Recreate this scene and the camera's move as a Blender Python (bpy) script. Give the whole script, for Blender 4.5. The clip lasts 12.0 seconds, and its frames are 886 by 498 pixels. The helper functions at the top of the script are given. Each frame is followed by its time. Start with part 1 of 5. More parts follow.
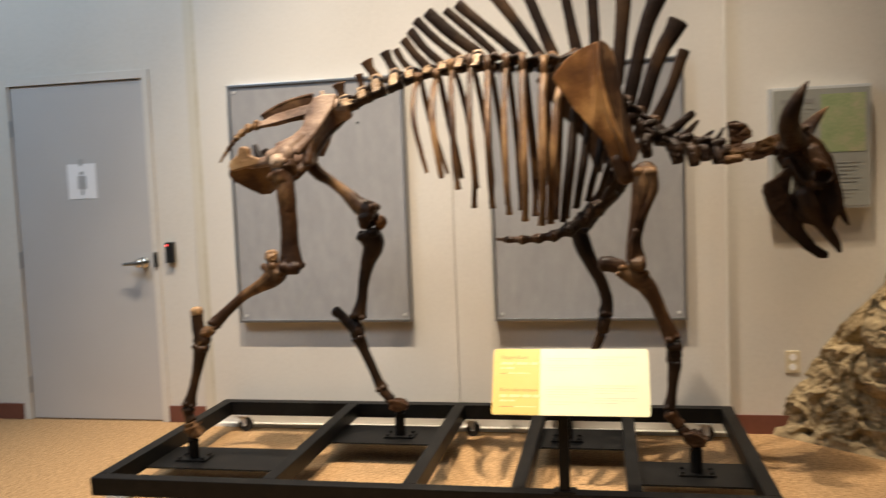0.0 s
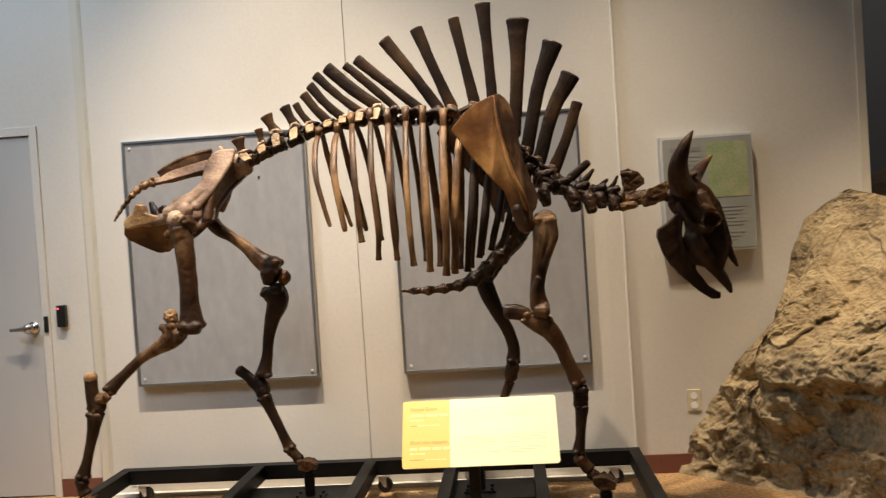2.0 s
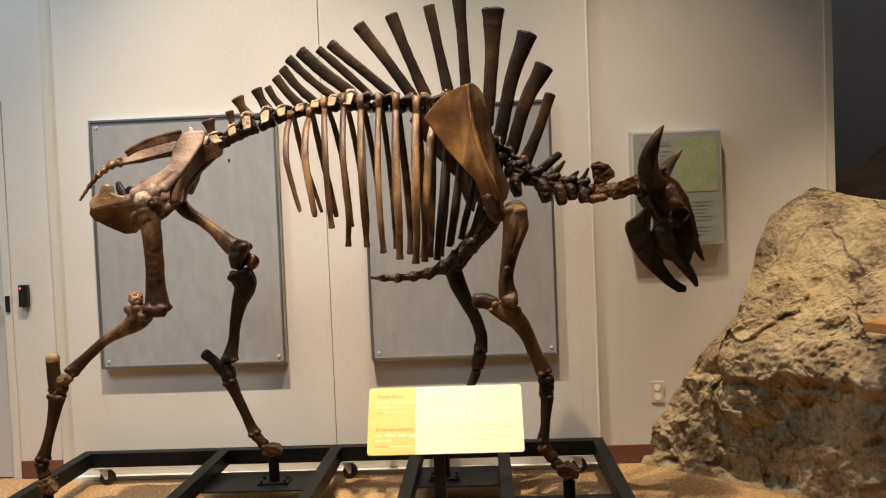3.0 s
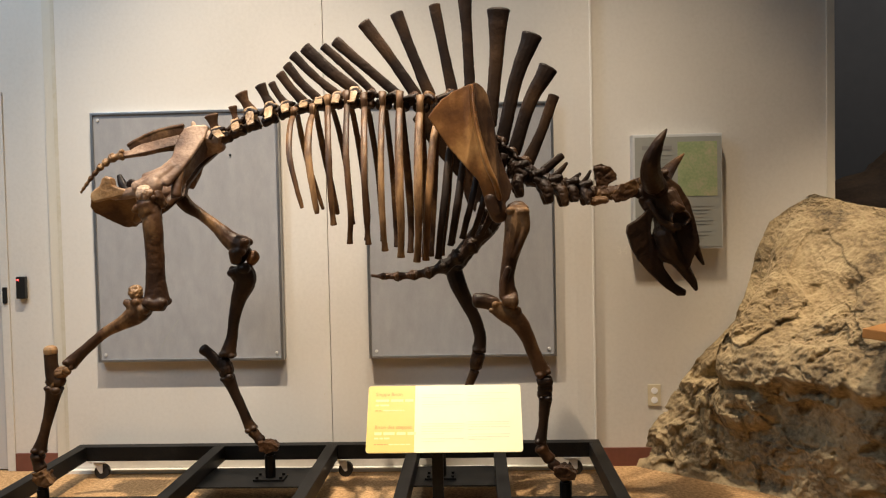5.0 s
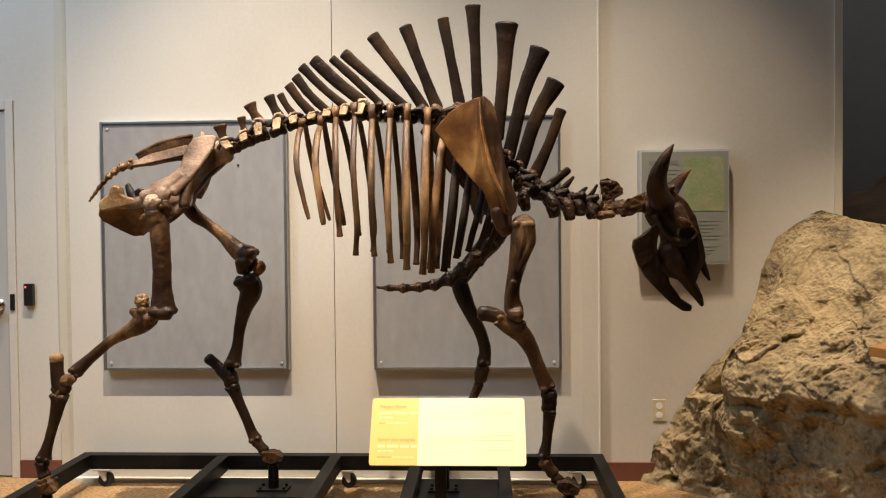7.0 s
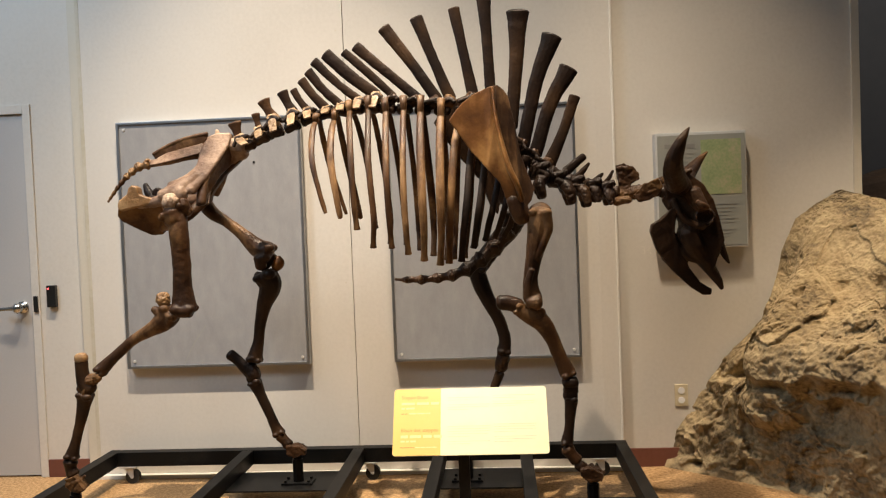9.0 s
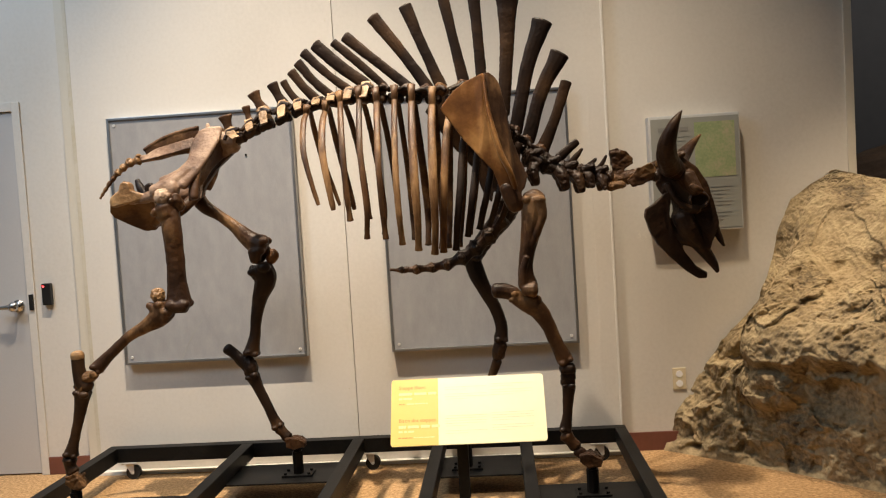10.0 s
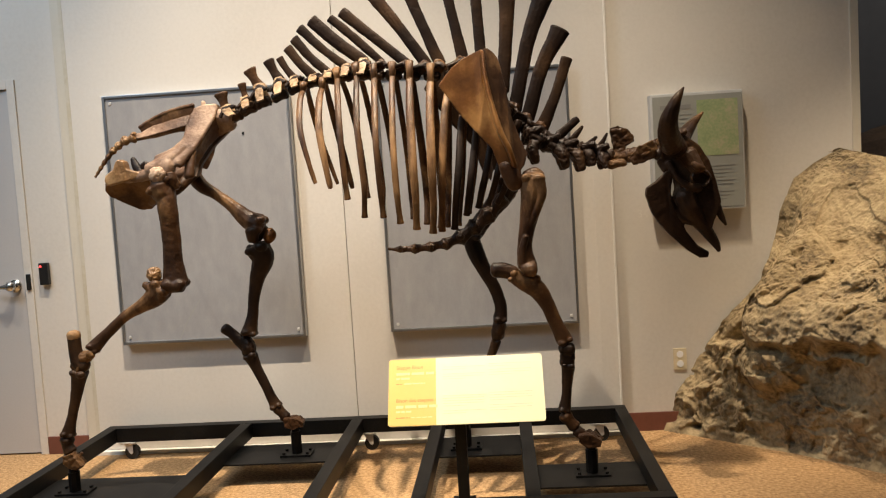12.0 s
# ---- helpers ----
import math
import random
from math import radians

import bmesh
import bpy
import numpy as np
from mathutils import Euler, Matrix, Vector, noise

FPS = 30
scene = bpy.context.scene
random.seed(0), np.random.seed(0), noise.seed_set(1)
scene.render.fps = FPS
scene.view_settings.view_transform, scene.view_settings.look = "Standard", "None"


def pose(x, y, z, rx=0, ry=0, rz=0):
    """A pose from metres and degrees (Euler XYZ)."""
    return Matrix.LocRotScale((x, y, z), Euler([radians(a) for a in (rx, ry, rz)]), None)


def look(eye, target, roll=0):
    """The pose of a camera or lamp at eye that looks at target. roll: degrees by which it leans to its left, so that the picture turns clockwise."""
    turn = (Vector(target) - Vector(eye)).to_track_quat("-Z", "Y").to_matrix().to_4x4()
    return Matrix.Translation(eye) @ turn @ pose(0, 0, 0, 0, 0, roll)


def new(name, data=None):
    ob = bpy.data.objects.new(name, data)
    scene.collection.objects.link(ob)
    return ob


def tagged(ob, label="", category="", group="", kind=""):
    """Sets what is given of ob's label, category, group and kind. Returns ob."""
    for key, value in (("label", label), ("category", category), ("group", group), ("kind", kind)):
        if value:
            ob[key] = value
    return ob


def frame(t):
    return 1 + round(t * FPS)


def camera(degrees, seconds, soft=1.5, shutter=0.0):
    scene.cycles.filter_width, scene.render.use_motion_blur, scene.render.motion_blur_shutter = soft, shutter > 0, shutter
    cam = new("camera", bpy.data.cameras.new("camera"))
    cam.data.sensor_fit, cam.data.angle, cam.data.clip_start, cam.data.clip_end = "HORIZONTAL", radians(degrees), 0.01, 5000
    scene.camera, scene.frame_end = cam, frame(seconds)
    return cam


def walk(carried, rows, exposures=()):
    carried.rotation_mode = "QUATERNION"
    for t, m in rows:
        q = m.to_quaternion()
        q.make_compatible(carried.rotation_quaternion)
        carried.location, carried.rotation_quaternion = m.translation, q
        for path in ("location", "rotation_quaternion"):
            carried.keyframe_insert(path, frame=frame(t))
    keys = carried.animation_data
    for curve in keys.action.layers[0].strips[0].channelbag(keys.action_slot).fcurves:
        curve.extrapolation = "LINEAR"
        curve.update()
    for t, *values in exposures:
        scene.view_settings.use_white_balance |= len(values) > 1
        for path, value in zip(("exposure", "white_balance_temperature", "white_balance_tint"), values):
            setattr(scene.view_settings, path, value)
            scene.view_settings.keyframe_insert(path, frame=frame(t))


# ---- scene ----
cam = camera(56.8, 12.0, soft=1.15, shutter=0.5)

PATH = [
    (0, (2.645, -4.4, 1.358), (2.256, -2.444, 1.204), -2.2),
    (0.1, (2.655, -4.400, 1.361), (2.317, -2.434, 1.214), -2.5),
    (0.2, (2.662, -4.399, 1.364), (2.365, -2.427, 1.228), -3.0),
    (0.3, (2.667, -4.399, 1.366), (2.396, -2.422, 1.240), -3.3),
    (0.4, (2.670, -4.399, 1.367), (2.417, -2.419, 1.252), -3.7),
    (0.5, (2.673, -4.399, 1.368), (2.435, -2.416, 1.262), -4.0),
    (0.7, (2.663, -4.410, 1.372), (2.417, -2.427, 1.280), -4.6),
    (1, (2.649, -4.426, 1.378), (2.375, -2.447, 1.295), -5.4),
    (1.5, (2.65, -4.416, 1.366), (2.36, -2.439, 1.275), -5.5),
    (1.7, (2.655, -4.406, 1.364), (2.408, -2.423, 1.293), -5.1),
    (1.8, (2.657, -4.402, 1.362), (2.444, -2.414, 1.312), -4.6),
    (2, (2.662, -4.392, 1.36), (2.497, -2.399, 1.319), -3.7),
    (2.5, (2.664, -4.394, 1.36), (2.546, -2.398, 1.303), -2.8),
    (3, (2.663, -4.393, 1.359), (2.569, -2.396, 1.286), -2.3),
    (5, (2.633, -4.397, 1.352), (2.553, -2.4, 1.281), -1.2),
    (5.5, (2.633, -4.394, 1.353), (2.543, -2.398, 1.277), -0.9),
    (6, (2.632, -4.402, 1.357), (2.539, -2.406, 1.287), -0.3),
    (6.5, (2.635, -4.4, 1.36), (2.54, -2.402, 1.314), -0.3),
    (8.5, (2.642, -4.411, 1.365), (2.53, -2.415, 1.317), -2.1),
    (9, (2.635, -4.405, 1.357), (2.498, -2.411, 1.292), -2.2),
    (9.5, (2.64, -4.403, 1.361), (2.505, -2.409, 1.276), -2.8),
    (10, (2.651, -4.393, 1.364), (2.517, -2.4, 1.268), -3.5),
    (10.5, (2.651, -4.38, 1.361), (2.516, -2.387, 1.253), -3.8),
    (11, (2.657, -4.369, 1.36), (2.528, -2.377, 1.239), -3.8),
    (11.5, (2.663, -4.365, 1.358), (2.529, -2.374, 1.226), -3.6),
    (12, (2.666, -4.356, 1.351), (2.523, -2.366, 1.21), -3.5),
]
walk(cam, [(t, look(eye, target, roll)) for t, eye, target, roll in PATH])

# ---- light ----
world = bpy.data.worlds.new("hall")
world.use_nodes = True
scene.world = world
world.node_tree.nodes["Background"].inputs[0].default_value = (0.9, 0.92, 1.0, 1)
world.node_tree.nodes["Background"].inputs[1].default_value = 0.01
scene.view_settings.exposure = 0.0


def spot(eye, target, watts, degrees, colour, size=0.03, blend=0.6):
    data = bpy.data.lights.new("spot", "SPOT")
    data.energy, data.spot_size, data.spot_blend = watts, radians(degrees), blend
    data.color, data.shadow_soft_size = colour, size
    ob = new("unseen_spot_light", data)
    ob.matrix_world = look(eye, target)
    return ob


# Soft fill lights, added out of view; they are no fittings of the hall.
def glow(eye, target, watts, w, h, colour):
    data = bpy.data.lights.new("glow", "AREA")
    data.energy, data.shape, data.size, data.size_y, data.color = watts, "RECTANGLE", w, h, colour
    ob = new("added_fill_light", data)
    ob.matrix_world = look(eye, target)
    return ob


WARM = (1.0, 0.825, 0.635)
AMBER = (1.0, 0.78, 0.54)
spot((1.45, -1.5, 5.2), (1.5, -0.62, 0.0), 1380, 58, WARM, blend=1.0)
spot((2.9, -1.5, 5.2), (2.58, -0.62, 0.0), 680, 54, WARM, blend=1.0)
spot((0.1, -1.5, 5.2), (0.5, -0.6, 0.0), 330, 50, WARM, blend=1.0)
spot((4.4, -1.9, 4.4), (4.60, -0.45, 0.88), 560, 31, AMBER, blend=1.0)
spot((3.15, -1.4, 4.4), (3.80, -0.05, 1.1), 210, 44, AMBER, blend=1.0)
# Extra unseen spot, added to brighten the near side of the rump.
spot((0.9, -2.6, 4.4), (1.35, -0.8, 1.3), 70, 38, WARM, blend=1.0)
spot((2.3, -3.4, 4.4), (2.50, -1.3, 0.6), 330, 13, WARM)
# Added cool fill over the door side.
glow((-1.2, -3.0, 4.5), (-0.9, -0.6, 0.6), 104, 1.2, 1.2, (0.66, 0.82, 1.0))
# Added weak front fill in place of bounced light.
glow((1.6, -5.0, 4.5), (1.6, -2.0, 0.6), 12, 4.0, 2.0, (1.0, 0.95, 0.9))
# Added fill that keeps the diorama backdrop from going black.
glow((6.3, 0.6, 4.5), (6.0, 2.2, 1.2), 30, 1.2, 0.5, (1.0, 0.95, 0.9))


# ---- materials ----
def material(name, colours, scale, rough=0.6, metal=0.0, bump=0.1, fine=None, spread=0.5, stretch=(1, 1, 1), random=0.0, detail=6, mottle=0.4):
    """Two scales of noise between three colours, with relief."""
    m = bpy.data.materials.new(name)
    m.use_nodes = True
    nt = m.node_tree
    n, l = nt.nodes, nt.links
    bsdf = n["Principled BSDF"]
    co = n.new("ShaderNodeTexCoord")
    mp = n.new("ShaderNodeMapping")
    mp.inputs["Scale"].default_value = stretch
    l.new(co.outputs["Object"], mp.inputs["Vector"])
    a = n.new("ShaderNodeTexNoise")
    a.inputs["Scale"].default_value, a.inputs["Detail"].default_value = scale, detail
    b = n.new("ShaderNodeTexNoise")
    b.inputs["Scale"].default_value, b.inputs["Detail"].default_value = fine or scale * 9, 5
    for t in (a, b):
        l.new(mp.outputs["Vector"], t.inputs["Vector"])
    mix = n.new("ShaderNodeMix")
    mix.inputs["Factor"].default_value = mottle
    l.new(a.outputs["Fac"], mix.inputs["A"])
    l.new(b.outputs["Fac"], mix.inputs["B"])
    last = mix.outputs["Result"]
    if random:
        info = n.new("ShaderNodeObjectInfo")
        add = n.new("ShaderNodeMath")
        add.operation = "MULTIPLY_ADD"
        l.new(info.outputs["Random"], add.inputs[0])
        add.inputs[1].default_value = random
        l.new(last, add.inputs[2])
        sub = n.new("ShaderNodeMath")
        sub.operation = "SUBTRACT"
        sub.inputs[1].default_value = random / 2
        l.new(add.outputs[0], sub.inputs[0])
        last = sub.outputs[0]
    ramp = n.new("ShaderNodeValToRGB")
    e = ramp.color_ramp.elements
    e[0].position, e[1].position = 0.5 - spread / 2, 0.5 + spread / 2
    if len(colours) == 3:
        e.new(0.5)
    for el, c in zip(e, colours):
        el.color = (*c, 1)
    l.new(last, ramp.inputs["Fac"])
    l.new(ramp.outputs["Color"], bsdf.inputs["Base Color"])
    bsdf.inputs["Roughness"].default_value = rough
    bsdf.inputs["Metallic"].default_value = metal
    if bump:
        bp = n.new("ShaderNodeBump")
        bp.inputs["Strength"].default_value = bump
        bp.inputs["Distance"].default_value = 0.01
        l.new((b if mottle < 0.2 else mix).outputs["Fac" if mottle < 0.2 else "Result"], bp.inputs["Height"])
        l.new(bp.outputs["Normal"], bsdf.inputs["Normal"])
    return m


PAINT = material("cream_wall_paint", [(0.59, 0.56, 0.505), (0.645, 0.615, 0.56), (0.68, 0.65, 0.595)], 1.3, 0.5, bump=0.05, fine=55, spread=0.42)
PAINT_TRIM = material("cream_trim_paint", [(0.58, 0.54, 0.45), (0.64, 0.60, 0.51)], 4, 0.45, bump=0.03, fine=60)
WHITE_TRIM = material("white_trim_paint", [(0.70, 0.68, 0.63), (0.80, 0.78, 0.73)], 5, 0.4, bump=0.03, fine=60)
SEALANT = material("yellowed_sealant", [(0.47, 0.41, 0.28), (0.56, 0.52, 0.42), (0.62, 0.58, 0.50)], 5, 0.6, bump=0.05, fine=40)
WOOD = material("orange_varnished_wood", [(0.42, 0.19, 0.055), (0.55, 0.27, 0.085)], 6, 0.4, bump=0.05, stretch=(1, 8, 8))
DOOR_PAINT = material("pale_door_paint", [(0.47, 0.46, 0.45), (0.53, 0.52, 0.51)], 2, 0.4, bump=0.02, fine=90)
FABRIC = material("grey_board_fabric", [(0.25, 0.253, 0.265), (0.295, 0.297, 0.306), (0.345, 0.345, 0.35)], 14, 0.9, bump=0.15, fine=260, stretch=(1.6, 1, 0.7))
ALU = material("brushed_aluminium", [(0.30, 0.32, 0.35), (0.42, 0.44, 0.46)], 30, 0.35, 0.9, 0.02)
ZINC = material("bright_zinc", [(0.55, 0.55, 0.54), (0.65, 0.65, 0.64)], 20, 0.4, 0.2, 0.0)
CHROME = material("satin_chrome", [(0.55, 0.55, 0.54), (0.65, 0.65, 0.63)], 20, 0.22, 1.0, 0.0)
CARPET = material("tan_carpet", [(0.19, 0.105, 0.042), (0.43, 0.262, 0.12), (0.66, 0.44, 0.22)], 60, 0.95, bump=0.9, fine=230, spread=0.36)
BASEBOARD = material("red_brown_vinyl", [(0.13, 0.045, 0.03), (0.18, 0.065, 0.045)], 6, 0.5, bump=0.03)
STEEL = material("black_painted_steel", [(0.0025, 0.0025, 0.0027), (0.0045, 0.0045, 0.0046), (0.016, 0.0145, 0.0125)], 11, 0.5, bump=0.06, spread=0.7)
STEEL.node_tree.nodes["Principled BSDF"].inputs["Specular IOR Level"].default_value = 0.2
RUBBER = material("black_rubber", [(0.012, 0.012, 0.012), (0.03, 0.03, 0.03)], 30, 0.7, bump=0.05)
PLASTIC = material("black_plastic", [(0.010, 0.010, 0.010), (0.016, 0.016, 0.016)], 30, 0.35, bump=0.02)
IVORY = material("ivory_plastic", [(0.62, 0.55, 0.38), (0.68, 0.60, 0.43)], 20, 0.35, bump=0.01)
BONE = material("brown_cast_bone", [(0.013, 0.0055, 0.0028), (0.058, 0.026, 0.0095), (0.26, 0.142, 0.056)], 4.5, 0.48, bump=0.20, fine=70, spread=0.46, random=0.06, mottle=0.12, detail=4)
# Dark bone tone; on far, covered and inner bones it also carries their shade.
BONE_DARK_SHADED = material("dark_shaded_cast_bone", [(0.006, 0.0028, 0.0016), (0.018, 0.0082, 0.0036), (0.066, 0.033, 0.013)], 4.5, 0.48, bump=0.16, fine=70, spread=0.45, random=0.1, mottle=0.12, detail=4)
BONE_SKULL = material("skull_cast_bone", [(0.012, 0.0058, 0.0035), (0.034, 0.0165, 0.0078), (0.085, 0.043, 0.018)], 5, 0.48, bump=0.34, fine=60, spread=0.5, mottle=0.15, detail=4)
BONE_OCHRE = material("ochre_cast_bone", [(0.030, 0.0105, 0.0028), (0.150, 0.062, 0.0155), (0.40, 0.21, 0.070)], 4.5, 0.42, bump=0.12, fine=70, spread=0.36, mottle=0.1, detail=4)
BONE_MIX = material("streaked_cast_bone", [(0.014, 0.0062, 0.0032), (0.056, 0.0265, 0.0112), (0.25, 0.142, 0.064)], 6, 0.46, bump=0.22, fine=70, spread=0.36, stretch=(1.3, 1.3, 0.7), mottle=0.12, detail=4)
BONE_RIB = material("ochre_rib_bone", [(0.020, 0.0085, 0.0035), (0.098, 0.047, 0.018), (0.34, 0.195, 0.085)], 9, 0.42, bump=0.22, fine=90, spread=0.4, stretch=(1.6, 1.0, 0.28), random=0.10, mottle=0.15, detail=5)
# Cream tone for the arch sides, with top light painted in.
BONE_LIT_CREAM = material("lit_cream_lamina_bone", [(0.07, 0.038, 0.018), (0.27, 0.175, 0.090), (0.50, 0.36, 0.215)], 12, 0.5, bump=0.2, fine=90, spread=0.45, mottle=0.2)
BONE_PALE = material("pale_cast_bone", [(0.10, 0.05, 0.02), (0.26, 0.145, 0.058), (0.42, 0.27, 0.13)], 9, 0.48, bump=0.25, fine=80, spread=0.4, mottle=0.15)
BONE_GREY = material("greyish_pelvis_bone", [(0.036, 0.019, 0.012), (0.155, 0.094, 0.062), (0.45, 0.325, 0.23)], 5.5, 0.48, bump=0.26, fine=70, spread=0.36, mottle=0.12, detail=4)
ROCK = material("cast_limestone", [(0.075, 0.056, 0.036), (0.315, 0.24, 0.135), (0.49, 0.39, 0.23)], 5.5, 0.92, bump=1.0, fine=50, spread=0.36, detail=12)
DARK_ROCK = material("dark_diorama_rock", [(0.03, 0.018, 0.010), (0.11, 0.062, 0.030)], 5, 0.9, bump=0.6)
MURAL = material("slate_mural_paint", [(0.080, 0.080, 0.084), (0.105, 0.104, 0.108)], 1.2, 0.8, bump=0.0)
# Tones of the unseen closing surfaces, dark so that they bounce less light.
FAR_PAINT = material("dim_unseen_wall_paint", [(0.22, 0.20, 0.175), (0.27, 0.245, 0.215)], 2, 0.7, bump=0.02)
CEILING = material("dim_unseen_ceiling_paint", [(0.16, 0.155, 0.15), (0.2, 0.19, 0.185)], 2, 0.8, bump=0.02)
PAPER = material("white_paper", [(0.85, 0.85, 0.86), (0.9, 0.9, 0.91)], 8, 0.5, bump=0.01)
GREY_PRINT = material("grey_print", [(0.36, 0.36, 0.36), (0.42, 0.42, 0.42)], 8, 0.7, bump=0.0)
SIGN_CREAM = material("cream_sign_print", [(0.80, 0.76, 0.46), (0.84, 0.80, 0.52)], 5, 0.35, bump=0.0)
SIGN_YELLOW = material("amber_sign_print", [(0.74, 0.48, 0.12), (0.78, 0.52, 0.14)], 5, 0.35, bump=0.0)
SIGN_RED = material("red_sign_ink", [(0.52, 0.27, 0.075), (0.56, 0.30, 0.09)], 8, 0.5, bump=0.0)
SIGN_WHITE = material("white_sign_ink", [(0.80, 0.63, 0.28), (0.83, 0.66, 0.31)], 8, 0.5, bump=0.0)
SIGN_INK = material("grey_sign_ink", [(0.50, 0.49, 0.34), (0.56, 0.55, 0.39)], 8, 0.5, bump=0.0)
PLAQUE = material("grey_green_plaque", [(0.27, 0.28, 0.26), (0.32, 0.33, 0.30)], 4, 0.5, bump=0.02)
PLAQUE_EDGE = material("pale_plaque_edge", [(0.50, 0.52, 0.53), (0.58, 0.60, 0.60)], 4, 0.45, bump=0.02)
MAP = material("green_map_print", [(0.22, 0.30, 0.15), (0.31, 0.37, 0.20), (0.46, 0.40, 0.27)], 9, 0.5, bump=0.0, spread=0.35)
PLAQUE_INK = material("dark_plaque_ink", [(0.215, 0.215, 0.205), (0.25, 0.25, 0.24)], 8, 0.5, bump=0.0)
CHALK = material("faint_chalk", [(0.62, 0.59, 0.53), (0.76, 0.73, 0.67)], 60, 0.9, bump=0.0)

LED = bpy.data.materials.new("red_led")
LED.use_nodes = True
LED.node_tree.nodes["Principled BSDF"].inputs["Base Color"].default_value = (0.8, 0.02, 0.02, 1)
LED.node_tree.nodes["Principled BSDF"].inputs["Emission Color"].default_value = (1, 0.05, 0.05, 1)
LED.node_tree.nodes["Principled BSDF"].inputs["Emission Strength"].default_value = 6


for m in (BONE, BONE_DARK_SHADED, BONE_SKULL, BONE_OCHRE, BONE_MIX, BONE_GREY, BONE_RIB):
    m.node_tree.nodes["Principled BSDF"].inputs["Specular IOR Level"].default_value = 0.25


# ---- mesh helpers ----
def finish(name, bm, mat, parent=None, label="", smooth=False):
    me = bpy.data.meshes.new(name)
    bmesh.ops.recalc_face_normals(bm, faces=bm.faces[:])
    bm.to_mesh(me)
    bm.free()
    me.materials.append(mat)
    if smooth:
        me.polygons.foreach_set("use_smooth", [True] * len(me.polygons))
    ob = new(name, me)
    if parent is not None:
        ob.parent = parent
        if parent.parent is None:
            ob.matrix_parent_inverse = Matrix.Translation(-parent.location)
    if label:
        ob["label"] = label
    return ob


def part(name, bm, mat, parent, label="", smooth=False):
    return finish(name, bm, mat, parent, label, smooth)


def thing(name, at, label, category, group="", kind=""):
    ob = new(name)
    ob.empty_display_size = 0.1
    ob.location = at
    return tagged(ob, label, category, group, kind)


def box(bm, x0, x1, y0, y1, z0, z1, bevel=0.0):
    made = bmesh.ops.create_cube(bm, size=1.0, matrix=Matrix.LocRotScale(((x0 + x1) / 2, (y0 + y1) / 2, (z0 + z1) / 2), None, (abs(x1 - x0), abs(y1 - y0), abs(z1 - z0))))
    if bevel:
        edges = {e for v in made["verts"] for e in v.link_edges}
        bmesh.ops.bevel(bm, geom=list(edges), offset=bevel, segments=2, affect="EDGES", profile=0.7)
    return bm


def block(*a, bevel=0.0):
    return box(bmesh.new(), *a, bevel=bevel)


def rod(bm, a, b, r, segs=16, r2=None):
    a, b = Vector(a), Vector(b)
    d = b - a
    bmesh.ops.create_cone(bm, cap_ends=True, segments=segs, radius1=r, radius2=r if r2 is None else r2, depth=d.length,
                          matrix=Matrix.Translation((a + b) / 2) @ d.to_track_quat("Z", "Y").to_matrix().to_4x4())
    return bm


def ball(bm, at, r, squash=(1, 1, 1)):
    bmesh.ops.create_icosphere(bm, subdivisions=2, radius=r, matrix=Matrix.LocRotScale(at, None, squash))
    return bm


def spline(points, steps):
    """Catmull-Rom through rows of x, y, z, radius."""
    p = [Vector(q) for q in points]
    p = [2 * p[0] - p[1]] + p + [2 * p[-1] - p[-2]]
    out = []
    for i in range(1, len(p) - 2):
        for k in range(steps):
            t = k / steps
            out.append(0.5 * (2 * p[i] + (p[i + 1] - p[i - 1]) * t + (2 * p[i - 1] - 5 * p[i] + 4 * p[i + 1] - p[i + 2]) * t * t
                              + (3 * p[i] - p[i - 1] - 3 * p[i + 1] + p[i + 2]) * t ** 3))
    out.append(p[-2])
    return out


def sweep(bm, points, flat=1.0, segs=12, steps=5, cap=0.6):
    """A rounded shaft through rows of x, y, z, radius; flat is its thickness across the body."""
    rows = spline([Vector(q) for q in points], steps)
    rings = []
    count = len(rows)
    for i, q in enumerate(rows):
        c, rad = Vector(q[:3]), max(q[3], 0.0015)
        t = (Vector(rows[min(i + 1, count - 1)][:3]) - Vector(rows[max(i - 1, 0)][:3])).normalized()
        side = Vector((0, 1, 0)) - t * t.y
        if side.length < 0.2:
            side = Vector((1, 0, 0)) - t * t.x
        side.normalize()
        up = t.cross(side).normalized()
        rings.append((c, t, up, side, rad))
    c, t, up, side, rad = rings[0]
    start = [(c - t * rad * cap * s, t, up, side, rad * math.sqrt(max(0, 1 - s * s))) for s in (0.92, 0.6)]
    c, t, up, side, rad = rings[-1]
    stop = [(c + t * rad * cap * s, t, up, side, rad * math.sqrt(max(0, 1 - s * s))) for s in (0.6, 0.92)]
    loops = []
    for c, t, up, side, rad in start + rings + stop:
        loops.append([bm.verts.new(c + up * rad * math.cos(a) + side * rad * flat * math.sin(a)) for a in (2 * math.pi * k / segs for k in range(segs))])
    for a, b in zip(loops, loops[1:]):
        for k in range(segs):
            bm.faces.new((a[k], a[(k + 1) % segs], b[(k + 1) % segs], b[k]))
    bm.faces.new(loops[0])
    bm.faces.new(loops[-1])
    return bm


